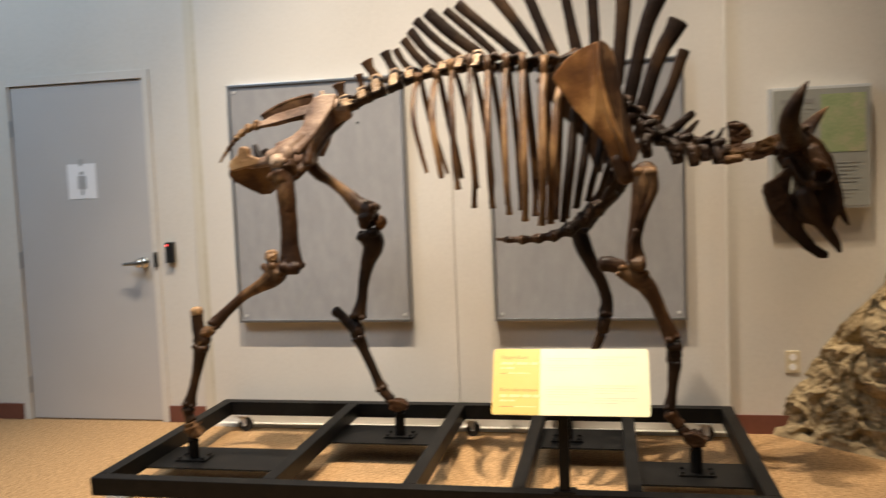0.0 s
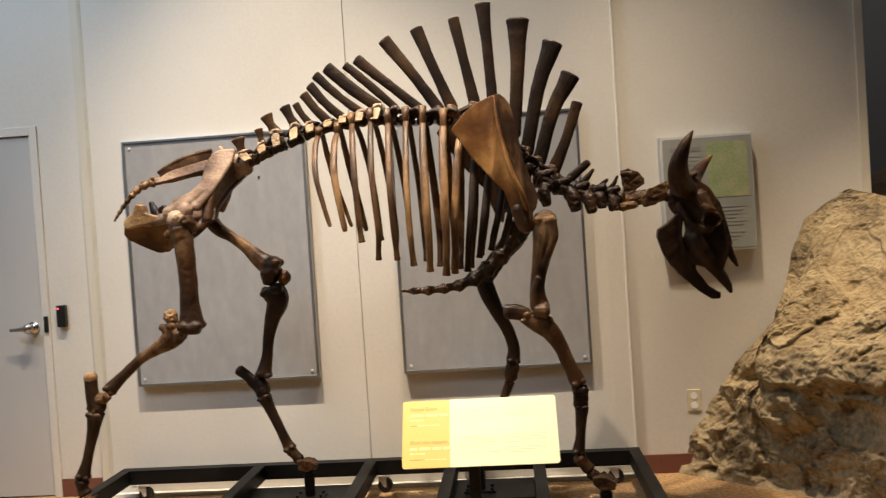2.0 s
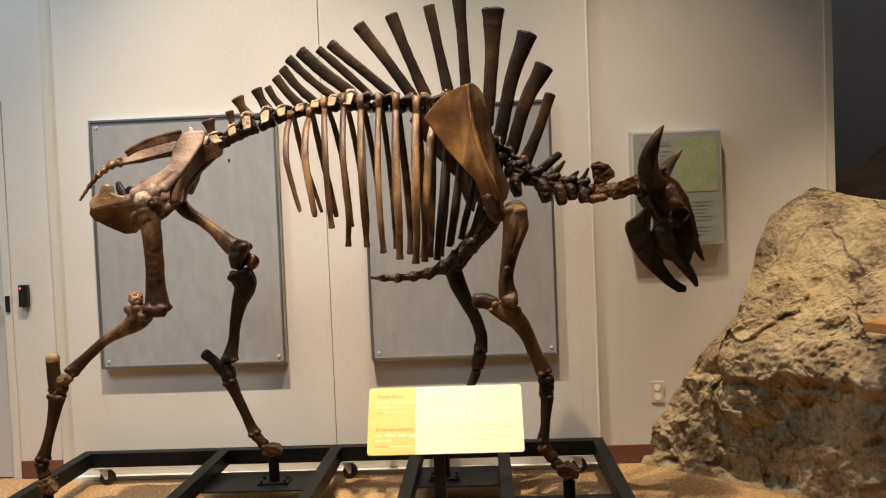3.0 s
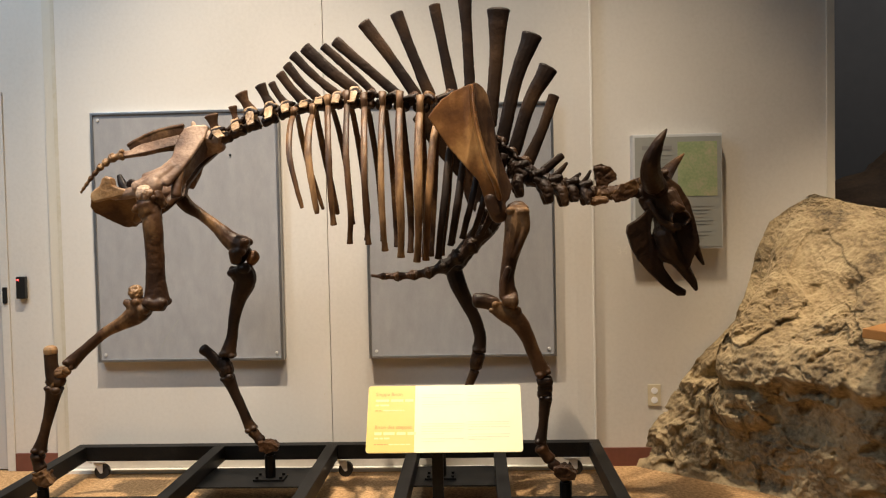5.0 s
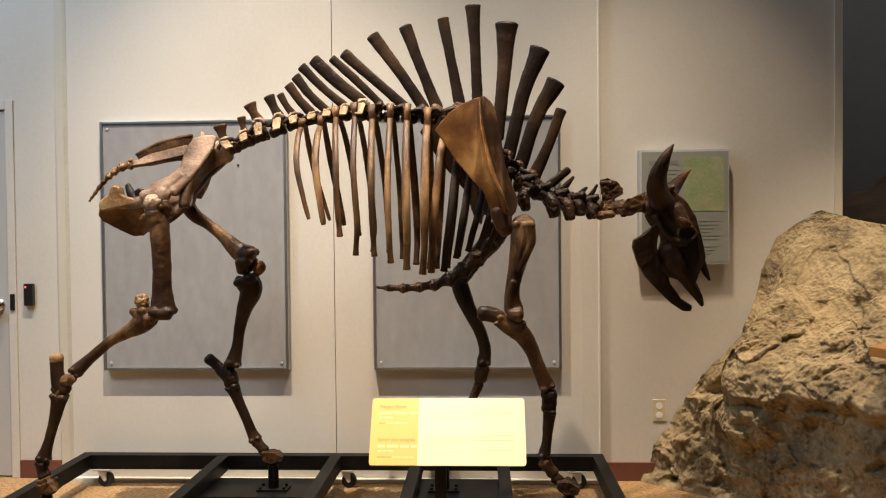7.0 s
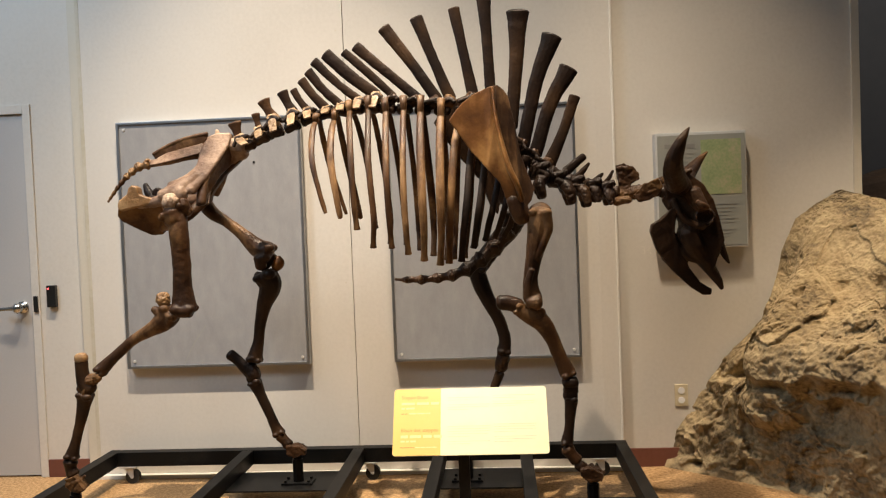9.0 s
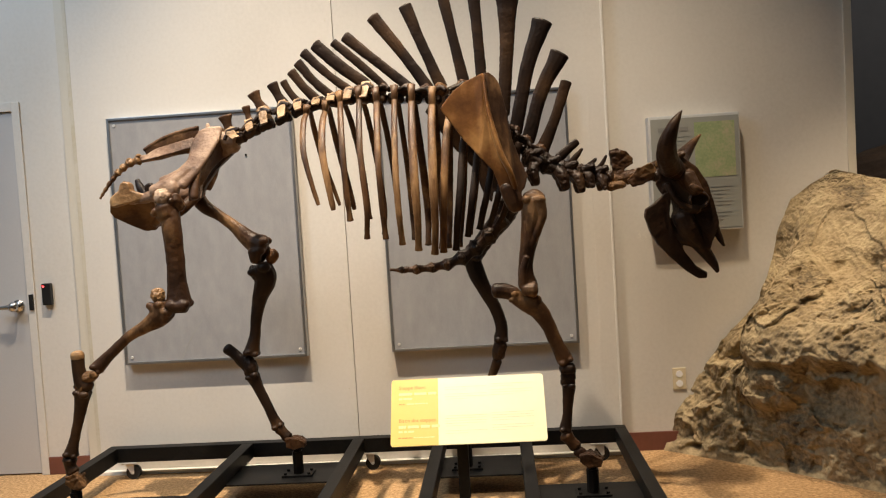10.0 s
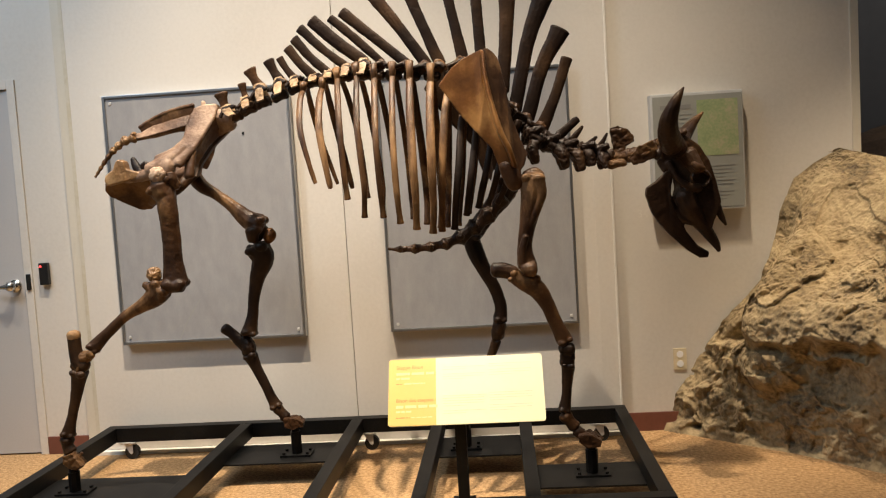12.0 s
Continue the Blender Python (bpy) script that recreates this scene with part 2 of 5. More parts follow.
def plate(bm, outline, thick):
    """A slab of bone over a closed outline."""
    out = [Vector(p) for p in outline]
    n = Vector((0, 0, 0))
    for a, b in zip(out, out[1:] + out[:1]):
        n += a.cross(b)
    n.normalize()
    lo = [bm.verts.new(p - n * thick / 2) for p in out]
    hi = [bm.verts.new(p + n * thick / 2) for p in out]
    bm.faces.new(lo)
    bm.faces.new(hi)
    for i in range(len(out)):
        j = (i + 1) % len(out)
        bm.faces.new((lo[i], lo[j], hi[j], hi[i]))
    bmesh.ops.triangulate(bm, faces=bm.faces[:])
    return bm


LUMPS = bpy.data.textures.new("bone_lumps", "CLOUDS")
LUMPS.noise_scale, LUMPS.noise_depth = 0.045, 3

CRAGS = bpy.data.textures.new("bone_crags", "CLOUDS")
CRAGS.noise_scale, CRAGS.noise_depth, CRAGS.noise_type = 0.030, 3, "HARD_NOISE"


FINE = bpy.data.textures.new("bone_pits", "CLOUDS")
FINE.noise_scale, FINE.noise_depth = 0.011, 3


def fuse(ob, voxel=0.004, lumps=0.004, smooth=2):
    """Grows the strokes of a bone together."""
    m = ob.modifiers.new("grow", "REMESH")
    m.mode, m.voxel_size, m.use_smooth_shade = "VOXEL", voxel, True
    if smooth:
        s = ob.modifiers.new("soften", "SMOOTH")
        s.iterations, s.factor = smooth, 0.5
    if lumps:
        d = ob.modifiers.new("lumps", "DISPLACE")
        d.texture, d.strength, d.mid_level, d.texture_coords = CRAGS if lumps > 0.0065 else LUMPS, lumps, 0.5, "GLOBAL"
    if lumps >= 0.004:
        d = ob.modifiers.new("pits", "DISPLACE")
        d.texture, d.strength, d.mid_level, d.texture_coords = FINE, 0.002 if lumps > 0.007 else 0.001, 0.5, "GLOBAL"
    return ob


# ---- the hall ----
def wall_box(name, x0, x1, y0, y1, z0, z1, mat, label, category="wall"):
    return tagged(finish(name, block(x0, x1, y0, y1, z0, z1), mat), label, category, kind="structure")


TOP = 5.4
ground = bmesh.new()
bmesh.ops.create_grid(ground, x_segments=2, y_segments=2, size=6.0, matrix=Matrix.Translation((2.0, -2.5, 0.0)))
tagged(finish("floor", ground, CARPET), "speckled tan and orange carpet floor", "floor", kind="structure")
# Ceiling out of view, added to close the hall and hold down bounce.
wall_box("ceiling", -2.6, 8.0, -8.0, 3.0, TOP, TOP + 0.1, CEILING, "unseen dark grey ceiling that closes the hall and limits bounced light", "ceiling")
wall_box("wall_door_side", -2.6, -0.945, 0.04, 0.16, 0, TOP, PAINT, "pale painted wall beside the door")
wall_box("wall_over_door", -0.945, 0.045, 0.04, 0.16, 2.105, TOP, PAINT, "pale painted wall above the door")
wall_box("wall_reader", 0.045, 0.298, 0.04, 0.16, 0, TOP, PAINT, "pale painted wall with a card reader")
panel_wall = thing("wall_panelled", (1.8, 0.06, 0), "cream painted panelled wall behind the skeleton", "wall", kind="structure")
part("wall_panel", block(0.352, 1.8345, 0.0, 0.16, 0.022, TOP), PAINT, panel_wall)
part("wall_panel", block(1.8375, 3.252, 0.0, 0.16, 0.022, TOP), PAINT, panel_wall)
part("kick_strip", block(0.352, 3.262, -0.034, 0.16, 0.0, 0.02, bevel=0.002), WHITE_TRIM, panel_wall, "pale strip along the wall's foot")
part("joint_cover", block(3.165, 3.252, -0.003, 0.004, 0.024, TOP), PAINT, panel_wall)
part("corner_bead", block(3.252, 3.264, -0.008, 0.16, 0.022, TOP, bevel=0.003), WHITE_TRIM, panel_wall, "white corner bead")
part("joint_cover", block(1.784, 1.834, -0.004, 0.004, 0.024, TOP), PAINT, panel_wall)
part("sealant_line", block(0.3505, 0.371, -0.0015, 0.004, 0.024, TOP), SEALANT, panel_wall, "yellowed sealant line")
for i, z in enumerate((2.41, 1.72, 1.05, 0.42)):
    nail = bmesh.new()
    rod(nail, (1.797, -0.0075, z), (1.797, -0.003, z), 0.0035, 8)
    part("nail_head", nail, PAINT_TRIM, panel_wall)
wall_box("trim_left", 0.298, 0.35, 0.012, 0.16, 0, TOP, PAINT_TRIM, "cream vertical cover strip on the wall", "trim")
wall_box("wall_plaque_side", 3.264, 4.50, 0.04, 0.16, 0, TOP, PAINT, "cream painted wall behind a printed plaque")
wall_box("trim_end", 4.50, 4.54, 0.028, 0.17, 0, TOP, PAINT_TRIM, "cream corner trim at the wall's end", "trim")
tagged(finish("baseboard_left", block(0.047, 0.297, 0.028, 0.04, 0, 0.1, bevel=0.003), BASEBOARD), "red-brown vinyl baseboard", "baseboard", kind="structure")
tagged(finish("baseboard_door_side", block(-2.6, -0.95, 0.028, 0.04, 0, 0.1, bevel=0.003), BASEBOARD), "red-brown vinyl baseboard", "baseboard", kind="structure")
tagged(finish("baseboard_right", block(3.266, 4.5, 0.028, 0.04, 0, 0.1, bevel=0.003), BASEBOARD), "red-brown vinyl baseboard", "baseboard", kind="structure")
# Walls out of view, added to close the hall, toned down against bounce.
wall_box("wall_west", -2.7, -2.6, -8.0, 0.16, 0, TOP, FAR_PAINT, "unseen taupe side wall that closes the hall and limits bounced light")
wall_box("wall_south", -2.7, 8.1, -8.1, -8.0, 0, TOP, FAR_PAINT, "unseen taupe wall behind the camera that limits bounced light")
wall_box("wall_east", 8.0, 8.1, -8.0, 3.0, 0, TOP, FAR_PAINT, "unseen taupe side wall that closes the hall and limits bounced light")
wall_box("wall_alcove_side", 4.42, 4.54, 0.17, 3.0, 0, TOP, MURAL, "dark slate painted diorama side wall")
wall_box("backdrop", 4.42, 8.0, 3.0, 3.1, 0, TOP, MURAL, "dark slate blue painted diorama backdrop", "backdrop")

# ---- door ----
door = thing("door_1", (-0.45, 0.05, 0), "closed pale grey painted flush door with hinges", "door", kind="structure")
part("door_leaf", block(-0.889, -0.004, 0.046, 0.09, 0.008, 2.05, bevel=0.002), DOOR_PAINT, door)
frame_bm = bmesh.new()
box(frame_bm, -0.945, -0.893, 0.03, 0.15, 0, 2.104, 0.003)
box(frame_bm, 0.0, 0.045, 0.03, 0.15, 0, 2.104, 0.003)
box(frame_bm, -0.893, 0.0, 0.03, 0.15, 2.054, 2.104, 0.003)
part("door_frame", frame_bm, PAINT, door)
# Added black sheet behind the leaf; it makes the gaps round it dark.
part("door_gap_backing", block(-0.893, 0.0, 0.095, 0.15, 0, 2.054), PLASTIC, door)
for z in (0.22, 1.0, 1.8):
    hinge = bmesh.new()
    rod(hinge, (-0.8915, 0.036, z - 0.05), (-0.8915, 0.036, z + 0.05), 0.007, 10)
    part("hinge", hinge, ALU, door)
knob = bmesh.new()
rod(knob, (-0.062, 0.046, 0.968), (-0.062, 0.036, 0.968), 0.034, 24)
rod(knob, (-0.062, 0.036, 0.968), (-0.062, -0.012, 0.968), 0.016, 16)
ball(knob, (-0.062, -0.012, 0.968), 0.03, (1, 0.8, 1))
sweep(knob, [(-0.062, -0.014, 0.968, 0.022), (-0.085, -0.018, 0.968, 0.014), (-0.13, -0.016, 0.966, 0.011), (-0.165, -0.012, 0.964, 0.010)], 0.7)
part("door_handle", knob, CHROME, door, "chrome lever handle", smooth=True)
part("strike_plate", block(0.012, 0.037, 0.022, 0.03, 0.94, 1.03, bevel=0.003), PLASTIC, door, "black strike plate")

notice = thing("notice_sheet", (-0.437, 0.045, 1.36), "white paper notice taped on the door", "sign")
part("sheet", block(-0.534, -0.343, 0.0435, 0.0455, 1.362, 1.572), PAPER, notice)
figure = bmesh.new()
box(figure, -0.465, -0.412, 0.0415, 0.0433, 1.42, 1.50)
box(figure, -0.452, -0.425, 0.0415, 0.0433, 1.505, 1.525)
box(figure, -0.446, -0.431, 0.0415, 0.0433, 1.385, 1.418)
part("printed_block", figure, GREY_PRINT, notice)
part("tape", block(-0.452, -0.43, 0.0405, 0.0425, 1.56, 1.60), GREY_PRINT, notice)

reader = thing("card_reader", (0.121, 0.03, 0.97), "black card reader with a red light on the wall", "card reader")
part("body", block(0.096, 0.148, 0.012, 0.039, 0.965, 1.088, bevel=0.006), PLASTIC, reader)
led = bmesh.new()
ball(led, (0.108, 0.0115, 1.07), 0.005)
part("indicator_light", led, LED, reader, "glowing red indicator light")


# ---- boards, plaque, outlet ----
def board(x0, x1, z0, z1):
    ob = thing("display_board", ((x0 + x1) / 2, 0, z0), "grey fabric display board in a thin aluminium frame", "board", "boards on the wall")
    w = 0.014
    part("panel", block(x0 + w, x1 - w, -0.040, -0.002, z0 + w, z1 - w), FABRIC, ob)
    for n, a in (("frame_left", (x0, x0 + w, z0, z1)), ("frame_right", (x1 - w, x1, z0, z1)), ("frame_bottom", (x0 + w, x1 - w, z0, z0 + w)), ("frame_top", (x0 + w, x1 - w, z1 - w, z1))):
        part("frame_bar", block(a[0], a[1], -0.048, -0.001, a[2], a[3], bevel=0.002), ALU, ob)
    for x in (x0 + 0.04, x1 - 0.04):
        for z in (z0 + 0.04, z1 - 0.04):
            s = bmesh.new()
            rod(s, (x, -0.039, z), (x, -0.045, z), 0.009, 14, 0.007)
            part("screw", s, ZINC, ob, "bright screw head")
    return ob


left_board = board(0.572, 1.590, 0.616, 1.966)
pin = bmesh.new()
rod(pin, (1.328, -0.039, 1.723), (1.329, -0.045, 1.722), 0.006, 10)
part("hole_plug", pin, PLASTIC, left_board, "small black plug")
# A thin, slightly darker line slants across the lower part of the board.
dark_line = bmesh.new()
sweep(dark_line, [(*(0.886, -0.040, 0.623), 0.0008), (*(0.947, -0.040, 0.741), 0.0018), (*(1.020, -0.040, 0.845), 0.0006)], 0.3, 6, 3)
part("dark_line", dark_line, PLAQUE, left_board, "faint darker diagonal line")
board(2.051, 3.053, 0.616, 1.966)

plaque = thing("wall_plaque", (3.70, 0.03, 1.177), "grey-green printed plaque with a green map", "plaque")
part("backing", block(3.466, 3.933, -0.035, 0.039, 1.172, 1.778, bevel=0.006), PLAQUE_EDGE, plaque)
part("face", block(3.478, 3.926, -0.0375, -0.0355, 1.184, 1.762), PLAQUE, plaque)
part("map_print", block(3.70, 3.905, -0.0395, -0.038, 1.45, 1.735), MAP, plaque, "green and tan map")
def text_line(x0, x1, z0, z1):
    part("text_line", block(x0, x1, -0.0395, -0.038, z0, z1), PLAQUE_INK, plaque)


for k in range(9):
    text_line(3.515, 3.675 - 0.02 * (k % 3), 1.665 - k * 0.021, 1.6668 - k * 0.021)
for k in range(6):
    text_line(3.70, 3.885 - 0.018 * (k % 4), 1.395 - k * 0.019, 1.3968 - k * 0.019)
for k in range(3):
    text_line(3.70, 3.875 - 0.02 * k, 1.262 - k * 0.019, 1.2638 - k * 0.019)
title = bmesh.new()
box(title, 3.515, 3.60, -0.0395, -0.038, 1.695, 1.716)
box(title, 3.61, 3.67, -0.0395, -0.038, 1.695, 1.716)
part("title_bar", title, PLAQUE_INK, plaque)

outlet = thing("wall_outlet", (3.575, 0.04, 0.32), "ivory wall outlet plate with two round sockets", "outlet")
part("cover_plate", block(3.545, 3.615, 0.032, 0.04, 0.325, 0.44, bevel=0.003), IVORY, outlet)
for z in (0.357, 0.408):
    s = bmesh.new()
    rod(s, (3.58, 0.033, z), (3.58, 0.029, z), 0.018, 20)
    part("socket", s, PAPER, outlet)


def lettering(name, text, size, place, mat, parent, m=None, bold=0.0):
    cu = bpy.data.curves.new(name, "FONT")
    cu.body, cu.size, cu.extrude, cu.offset = text, size, 0.0002, size * bold
    tmp = new("tmp", cu)
    me = bpy.data.meshes.new_from_object(tmp)
    bpy.data.objects.remove(tmp)
    me.transform(m @ Matrix.Translation(place) if m else Matrix.Translation(place))
    me.materials.clear()
    me.materials.append(mat)
    ob = new(name, me)
    ob.parent = parent
    ob.matrix_parent_inverse = Matrix.Translation(-parent.location)
    return ob


# ---- the steel base ----
base = thing("skeleton_base", (1.84, -0.64, 0), "black welded steel base frame on small casters", "base")
B0, B1 = 0.098, 0.175
part("back_rail", block(0.468, 3.263, -0.13, -0.07, B0, B1, bevel=0.004), STEEL, base)
part("front_rail", block(0.468, 3.263, -1.355, -1.295, B0, B1, bevel=0.004), STEEL, base)
for x in (0.498, 1.25, 1.852, 2.289, 2.735, 3.233):
    part("cross_bar", block(x - 0.029, x + 0.029, -1.2945, -0.1305, B0, B1, bevel=0.004), STEEL, base)


def foot_plate(x0, x1, y0, y1, px, py, top):
    """A sheet between two bars with a bolted post for a hoof."""
    sheet = part("foot_plate", block(x0, x1, y0, y1, 0.100, 0.108, bevel=0.002), STEEL, base)
    flange = bmesh.new()
    box(flange, px - 0.075, px + 0.075, py - 0.045, py + 0.045, 0.1082, 0.118, 0.002)
    part("flange", flange, STEEL, sheet)
    for dx in (-0.058, 0.058):
        for dy in (-0.03, 0.03):
            b = bmesh.new()
            rod(b, (px + dx, py + dy, 0.1178), (px + dx, py + dy, 0.128), 0.008, 6)
            part("bolt", b, STEEL, sheet)
    p = bmesh.new()
    rod(p, (px, py, 0.1178), (px, py, top - 0.03), 0.026, 8)
    rod(p, (px, py, top - 0.0299), (px, py, top), 0.02, 8)
    part("post", p, STEEL, base)


NEAR_HIND, FAR_HIND, NEAR_FORE, FAR_FORE = (0.707, -0.900, 0.222), (1.611, -0.480, 0.244), (2.999, -0.900, 0.236), (2.443, -0.480, 0.300)
foot_plate(0.5275, 1.2205, -1.02, -0.72, NEAR_HIND[0], -0.90, NEAR_HIND[2] + 0.012)
foot_plate(1.2795, 1.8225, -0.60, -0.30, FAR_HIND[0], -0.48, FAR_HIND[2] + 0.012)
foot_plate(2.7645, 3.2035, -1.04, -0.76, NEAR_FORE[0], -0.90, NEAR_FORE[2] + 0.012)
foot_plate(2.3185, 2.7055, -0.60, -0.30, FAR_FORE[0], -0.48, FAR_FORE[2] + 0.012)


def caster(x, y):
    ob = part("caster", block(x - 0.048, x + 0.048, y - 0.036, y + 0.036, 0.092, 0.098, bevel=0.001), ZINC, base, "small zinc swivel caster")
    for dx in (-0.036, 0.036):
        nut = bmesh.new()
        rod(nut, (x + dx, y - 0.024, 0.086), (x + dx, y - 0.024, 0.0918), 0.007, 6)
        part("nut", nut, ZINC, ob)
    hub = bmesh.new()
    rod(hub, (x, y, 0.082), (x, y, 0.0918), 0.029, 20)
    part("swivel", hub, ZINC, ob)
    for s in (-1, 1):
        arm = bmesh.new()
        plate(arm, [(x - 0.024, y + s * 0.021, 0.084), (x + 0.024, y + s * 0.021, 0.084), (x + 0.024, y + s * 0.021, 0.036), (x + 0.016, y + s * 0.021, 0.029), (x + 0.007, y + s * 0.021, 0.034)], 0.003)
        part("fork_arm", arm, ZINC, ob)
    w = bmesh.new()
    rod(w, (x + 0.014, y - 0.015, 0.038), (x + 0.014, y + 0.015, 0.038), 0.038, 28)
    part("wheel", w, RUBBER, ob)
    axle = bmesh.new()
    rod(axle, (x + 0.014, y - 0.0255, 0.038), (x + 0.014, y + 0.0255, 0.038), 0.007, 6)
    part("axle", axle, ZINC, ob)


for x in (0.585, 1.905, 3.12):
    caster(x, -0.10)
    caster(x, -1.325)

# ---- reading stand ----
stand = thing("reading_stand", (2.47, -1.325, 0.175), "amber and cream printed sign on a black post", "sign")
post = bmesh.new()
box(post, 2.452, 2.494, -1.346, -1.304, 0.1752, 0.53, 0.003)
part("post", post, STEEL, stand)
clamp = bmesh.new()
box(clamp, 2.43, 2.516, -1.354, -1.296, 0.1752, 0.184, 0.002)
part("foot_clamp", clamp, STEEL, stand)
TILT = pose(2.5015, -1.335, 0.605, 57, 0, 0)
SW, SH = 0.2915, 0.131


def rounded(x0, x1, y0, y1, z0, z1, left, right):
    """A thin panel with rounded corners."""
    ring = []
    for cx, cy, a0, r in ((x1, y1, 0, right), (x0, y1, 90, left), (x0, y0, 180, left), (x1, y0, 270, right)):
        for k in range(6 if r else 1):
            a = radians(a0 + 18 * k)
            ox = cx - r if cx == x1 else cx + r
            oy = cy - r if cy == y1 else cy + r
            ring.append((ox + r * math.cos(a), oy + r * math.sin(a)))
    bm = bmesh.new()
    lo = [bm.verts.new((x, y, z0)) for x, y in ring]
    hi = [bm.verts.new((x, y, z1)) for x, y in ring]
    bm.faces.new(lo)
    bm.faces.new(hi)
    for k in range(len(ring)):
        m = (k + 1) % len(ring)
        bm.faces.new((lo[k], lo[m], hi[m], hi[k]))
    bm.transform(TILT)
    return bm


part("sign_panel", rounded(-SW, SW, -SH, SH, -0.006, 0, 0.012, 0.012), SIGN_CREAM, stand, "cream printed panel")
part("amber_panel", rounded(-SW + 0.0004, -SW + 0.18, -SH + 0.0004, SH - 0.0004, 0.0002, 0.0012, 0.0117, 0), SIGN_YELLOW, stand, "amber printed column")
lettering("title", "Steppe Bison", 0.0195, (-0.262, 0.090, 0.0016), SIGN_RED, stand, TILT, 0.012)
lettering("title", "Bison des steppes", 0.0195, (-0.262, -0.040, 0.0016), SIGN_RED, stand, TILT, 0.012)


def printed(name, x0, x1, y, tall, mat, h=0.0002, seed=0):
    """A line of print that cannot be read: bars of word length."""
    rnd = random.Random(seed)
    bm = bmesh.new()
    x = x0
    while x < x1 - 0.003:
        w = min(rnd.uniform(1.6, 6.5) * tall * 0.9, x1 - x)
        box(bm, x, x + w, y, y + tall, h, h + 0.0004)
        x += w + tall * 0.65
    bm.transform(TILT)
    part(name, bm, mat, stand)


SUBTITLES = ((-0.262, -0.118, 0.066, 0.010), (-0.262, -0.206, 0.049, 0.0065), (-0.232, -0.152, 0.029, 0.005),
             (-0.262, -0.106, -0.064, 0.011), (-0.262, -0.200, -0.080, 0.0065), (-0.206, -0.126, -0.102, 0.004))
for k, (x0, x1, y, tall) in enumerate(SUBTITLES):
    printed("subtitle_line", x0, x1, y, tall, SIGN_WHITE, 0.0014, k)
printed("subtitle_line", -0.262, -0.238, 0.029, 0.004, SIGN_RED, 0.0014, 7)
printed("subtitle_line", -0.262, -0.210, -0.102, 0.004, SIGN_RED, 0.0014, 8)
for col, drop, count in ((-0.085, 0.092, 2), (-0.085, 0.064, 3), (0.09, 0.098, 2), (0.09, 0.074, 3), (-0.085, -0.022, 5), (-0.085, -0.080, 2), (0.09, -0.016, 4), (0.09, -0.064, 3)):
    for k in range(count):
        printed("text_line", col, col + (0.085 if k == count - 1 else 0.158 - 0.006 * (k % 2)), drop - k * 0.0098, 0.0019 if drop < 0 else 0.0014, SIGN_INK, 0.0002, int(drop * 1000) + k)

# ---- the skeleton ----
MID = -0.69
bison = thing("bison_skeleton", (1.84, MID, 0.19), "dark brown mounted bison skeleton, walking with its head low", "skeleton")


CONDYLES = ("humerus", "radius", "femur", "tibia", "metacarpal", "metatarsal")


def bone(name, strokes, mat=BONE, flat=1.0, voxel=0.004, lumps=0.004, parent=None, label="", knobs=(), plates=(), smooth=2, cap=0.6):
    bm = bmesh.new()
    for s in strokes:
        sweep(bm, s, flat, cap=cap)
    if name in CONDYLES and strokes:
        for end, inner in ((strokes[0][0], strokes[0][1]), (strokes[0][-1], strokes[0][-2])):
            c, away = Vector(end[:3]), (Vector(end[:3]) - Vector(inner[:3])).normalized()
            across = Vector((away.z, 0, -away.x))
            for dy, dx, k in ((-0.55, 0.40, 0.50), (0.50, 0.30, 0.50), (-0.50, -0.55, 0.40), (0.40, -0.5, 0.44)):
                ball(bm, c + Vector((0, dy * end[3], 0)) + across * dx * end[3] + away * 0.12 * end[3], end[3] * k, (1.15, 1, 0.9))
    for at, r, squash in knobs:
        ball(bm, at, r, squash)
    for outline, thick in plates:
        sub = bmesh.new()
        plate(sub, outline, thick)
        me = bpy.data.meshes.new("tmp")
        sub.to_mesh(me)
        sub.free()
        bm.from_mesh(me)
        bpy.data.meshes.remove(me)
    return fuse(part(name, bm, mat, parent or bison, label), voxel, lumps, smooth)


def mirror_head(rows):
    """The far side of the head, which is turned a little towards the hall."""
    return [(r[0] + (MID - r[1]) * 0.5, 2 * MID - r[1], *r[2:]) for r in rows]


def mirror(rows):
    return [(r[0], 2 * MID - r[1], *r[2:]) for r in rows]


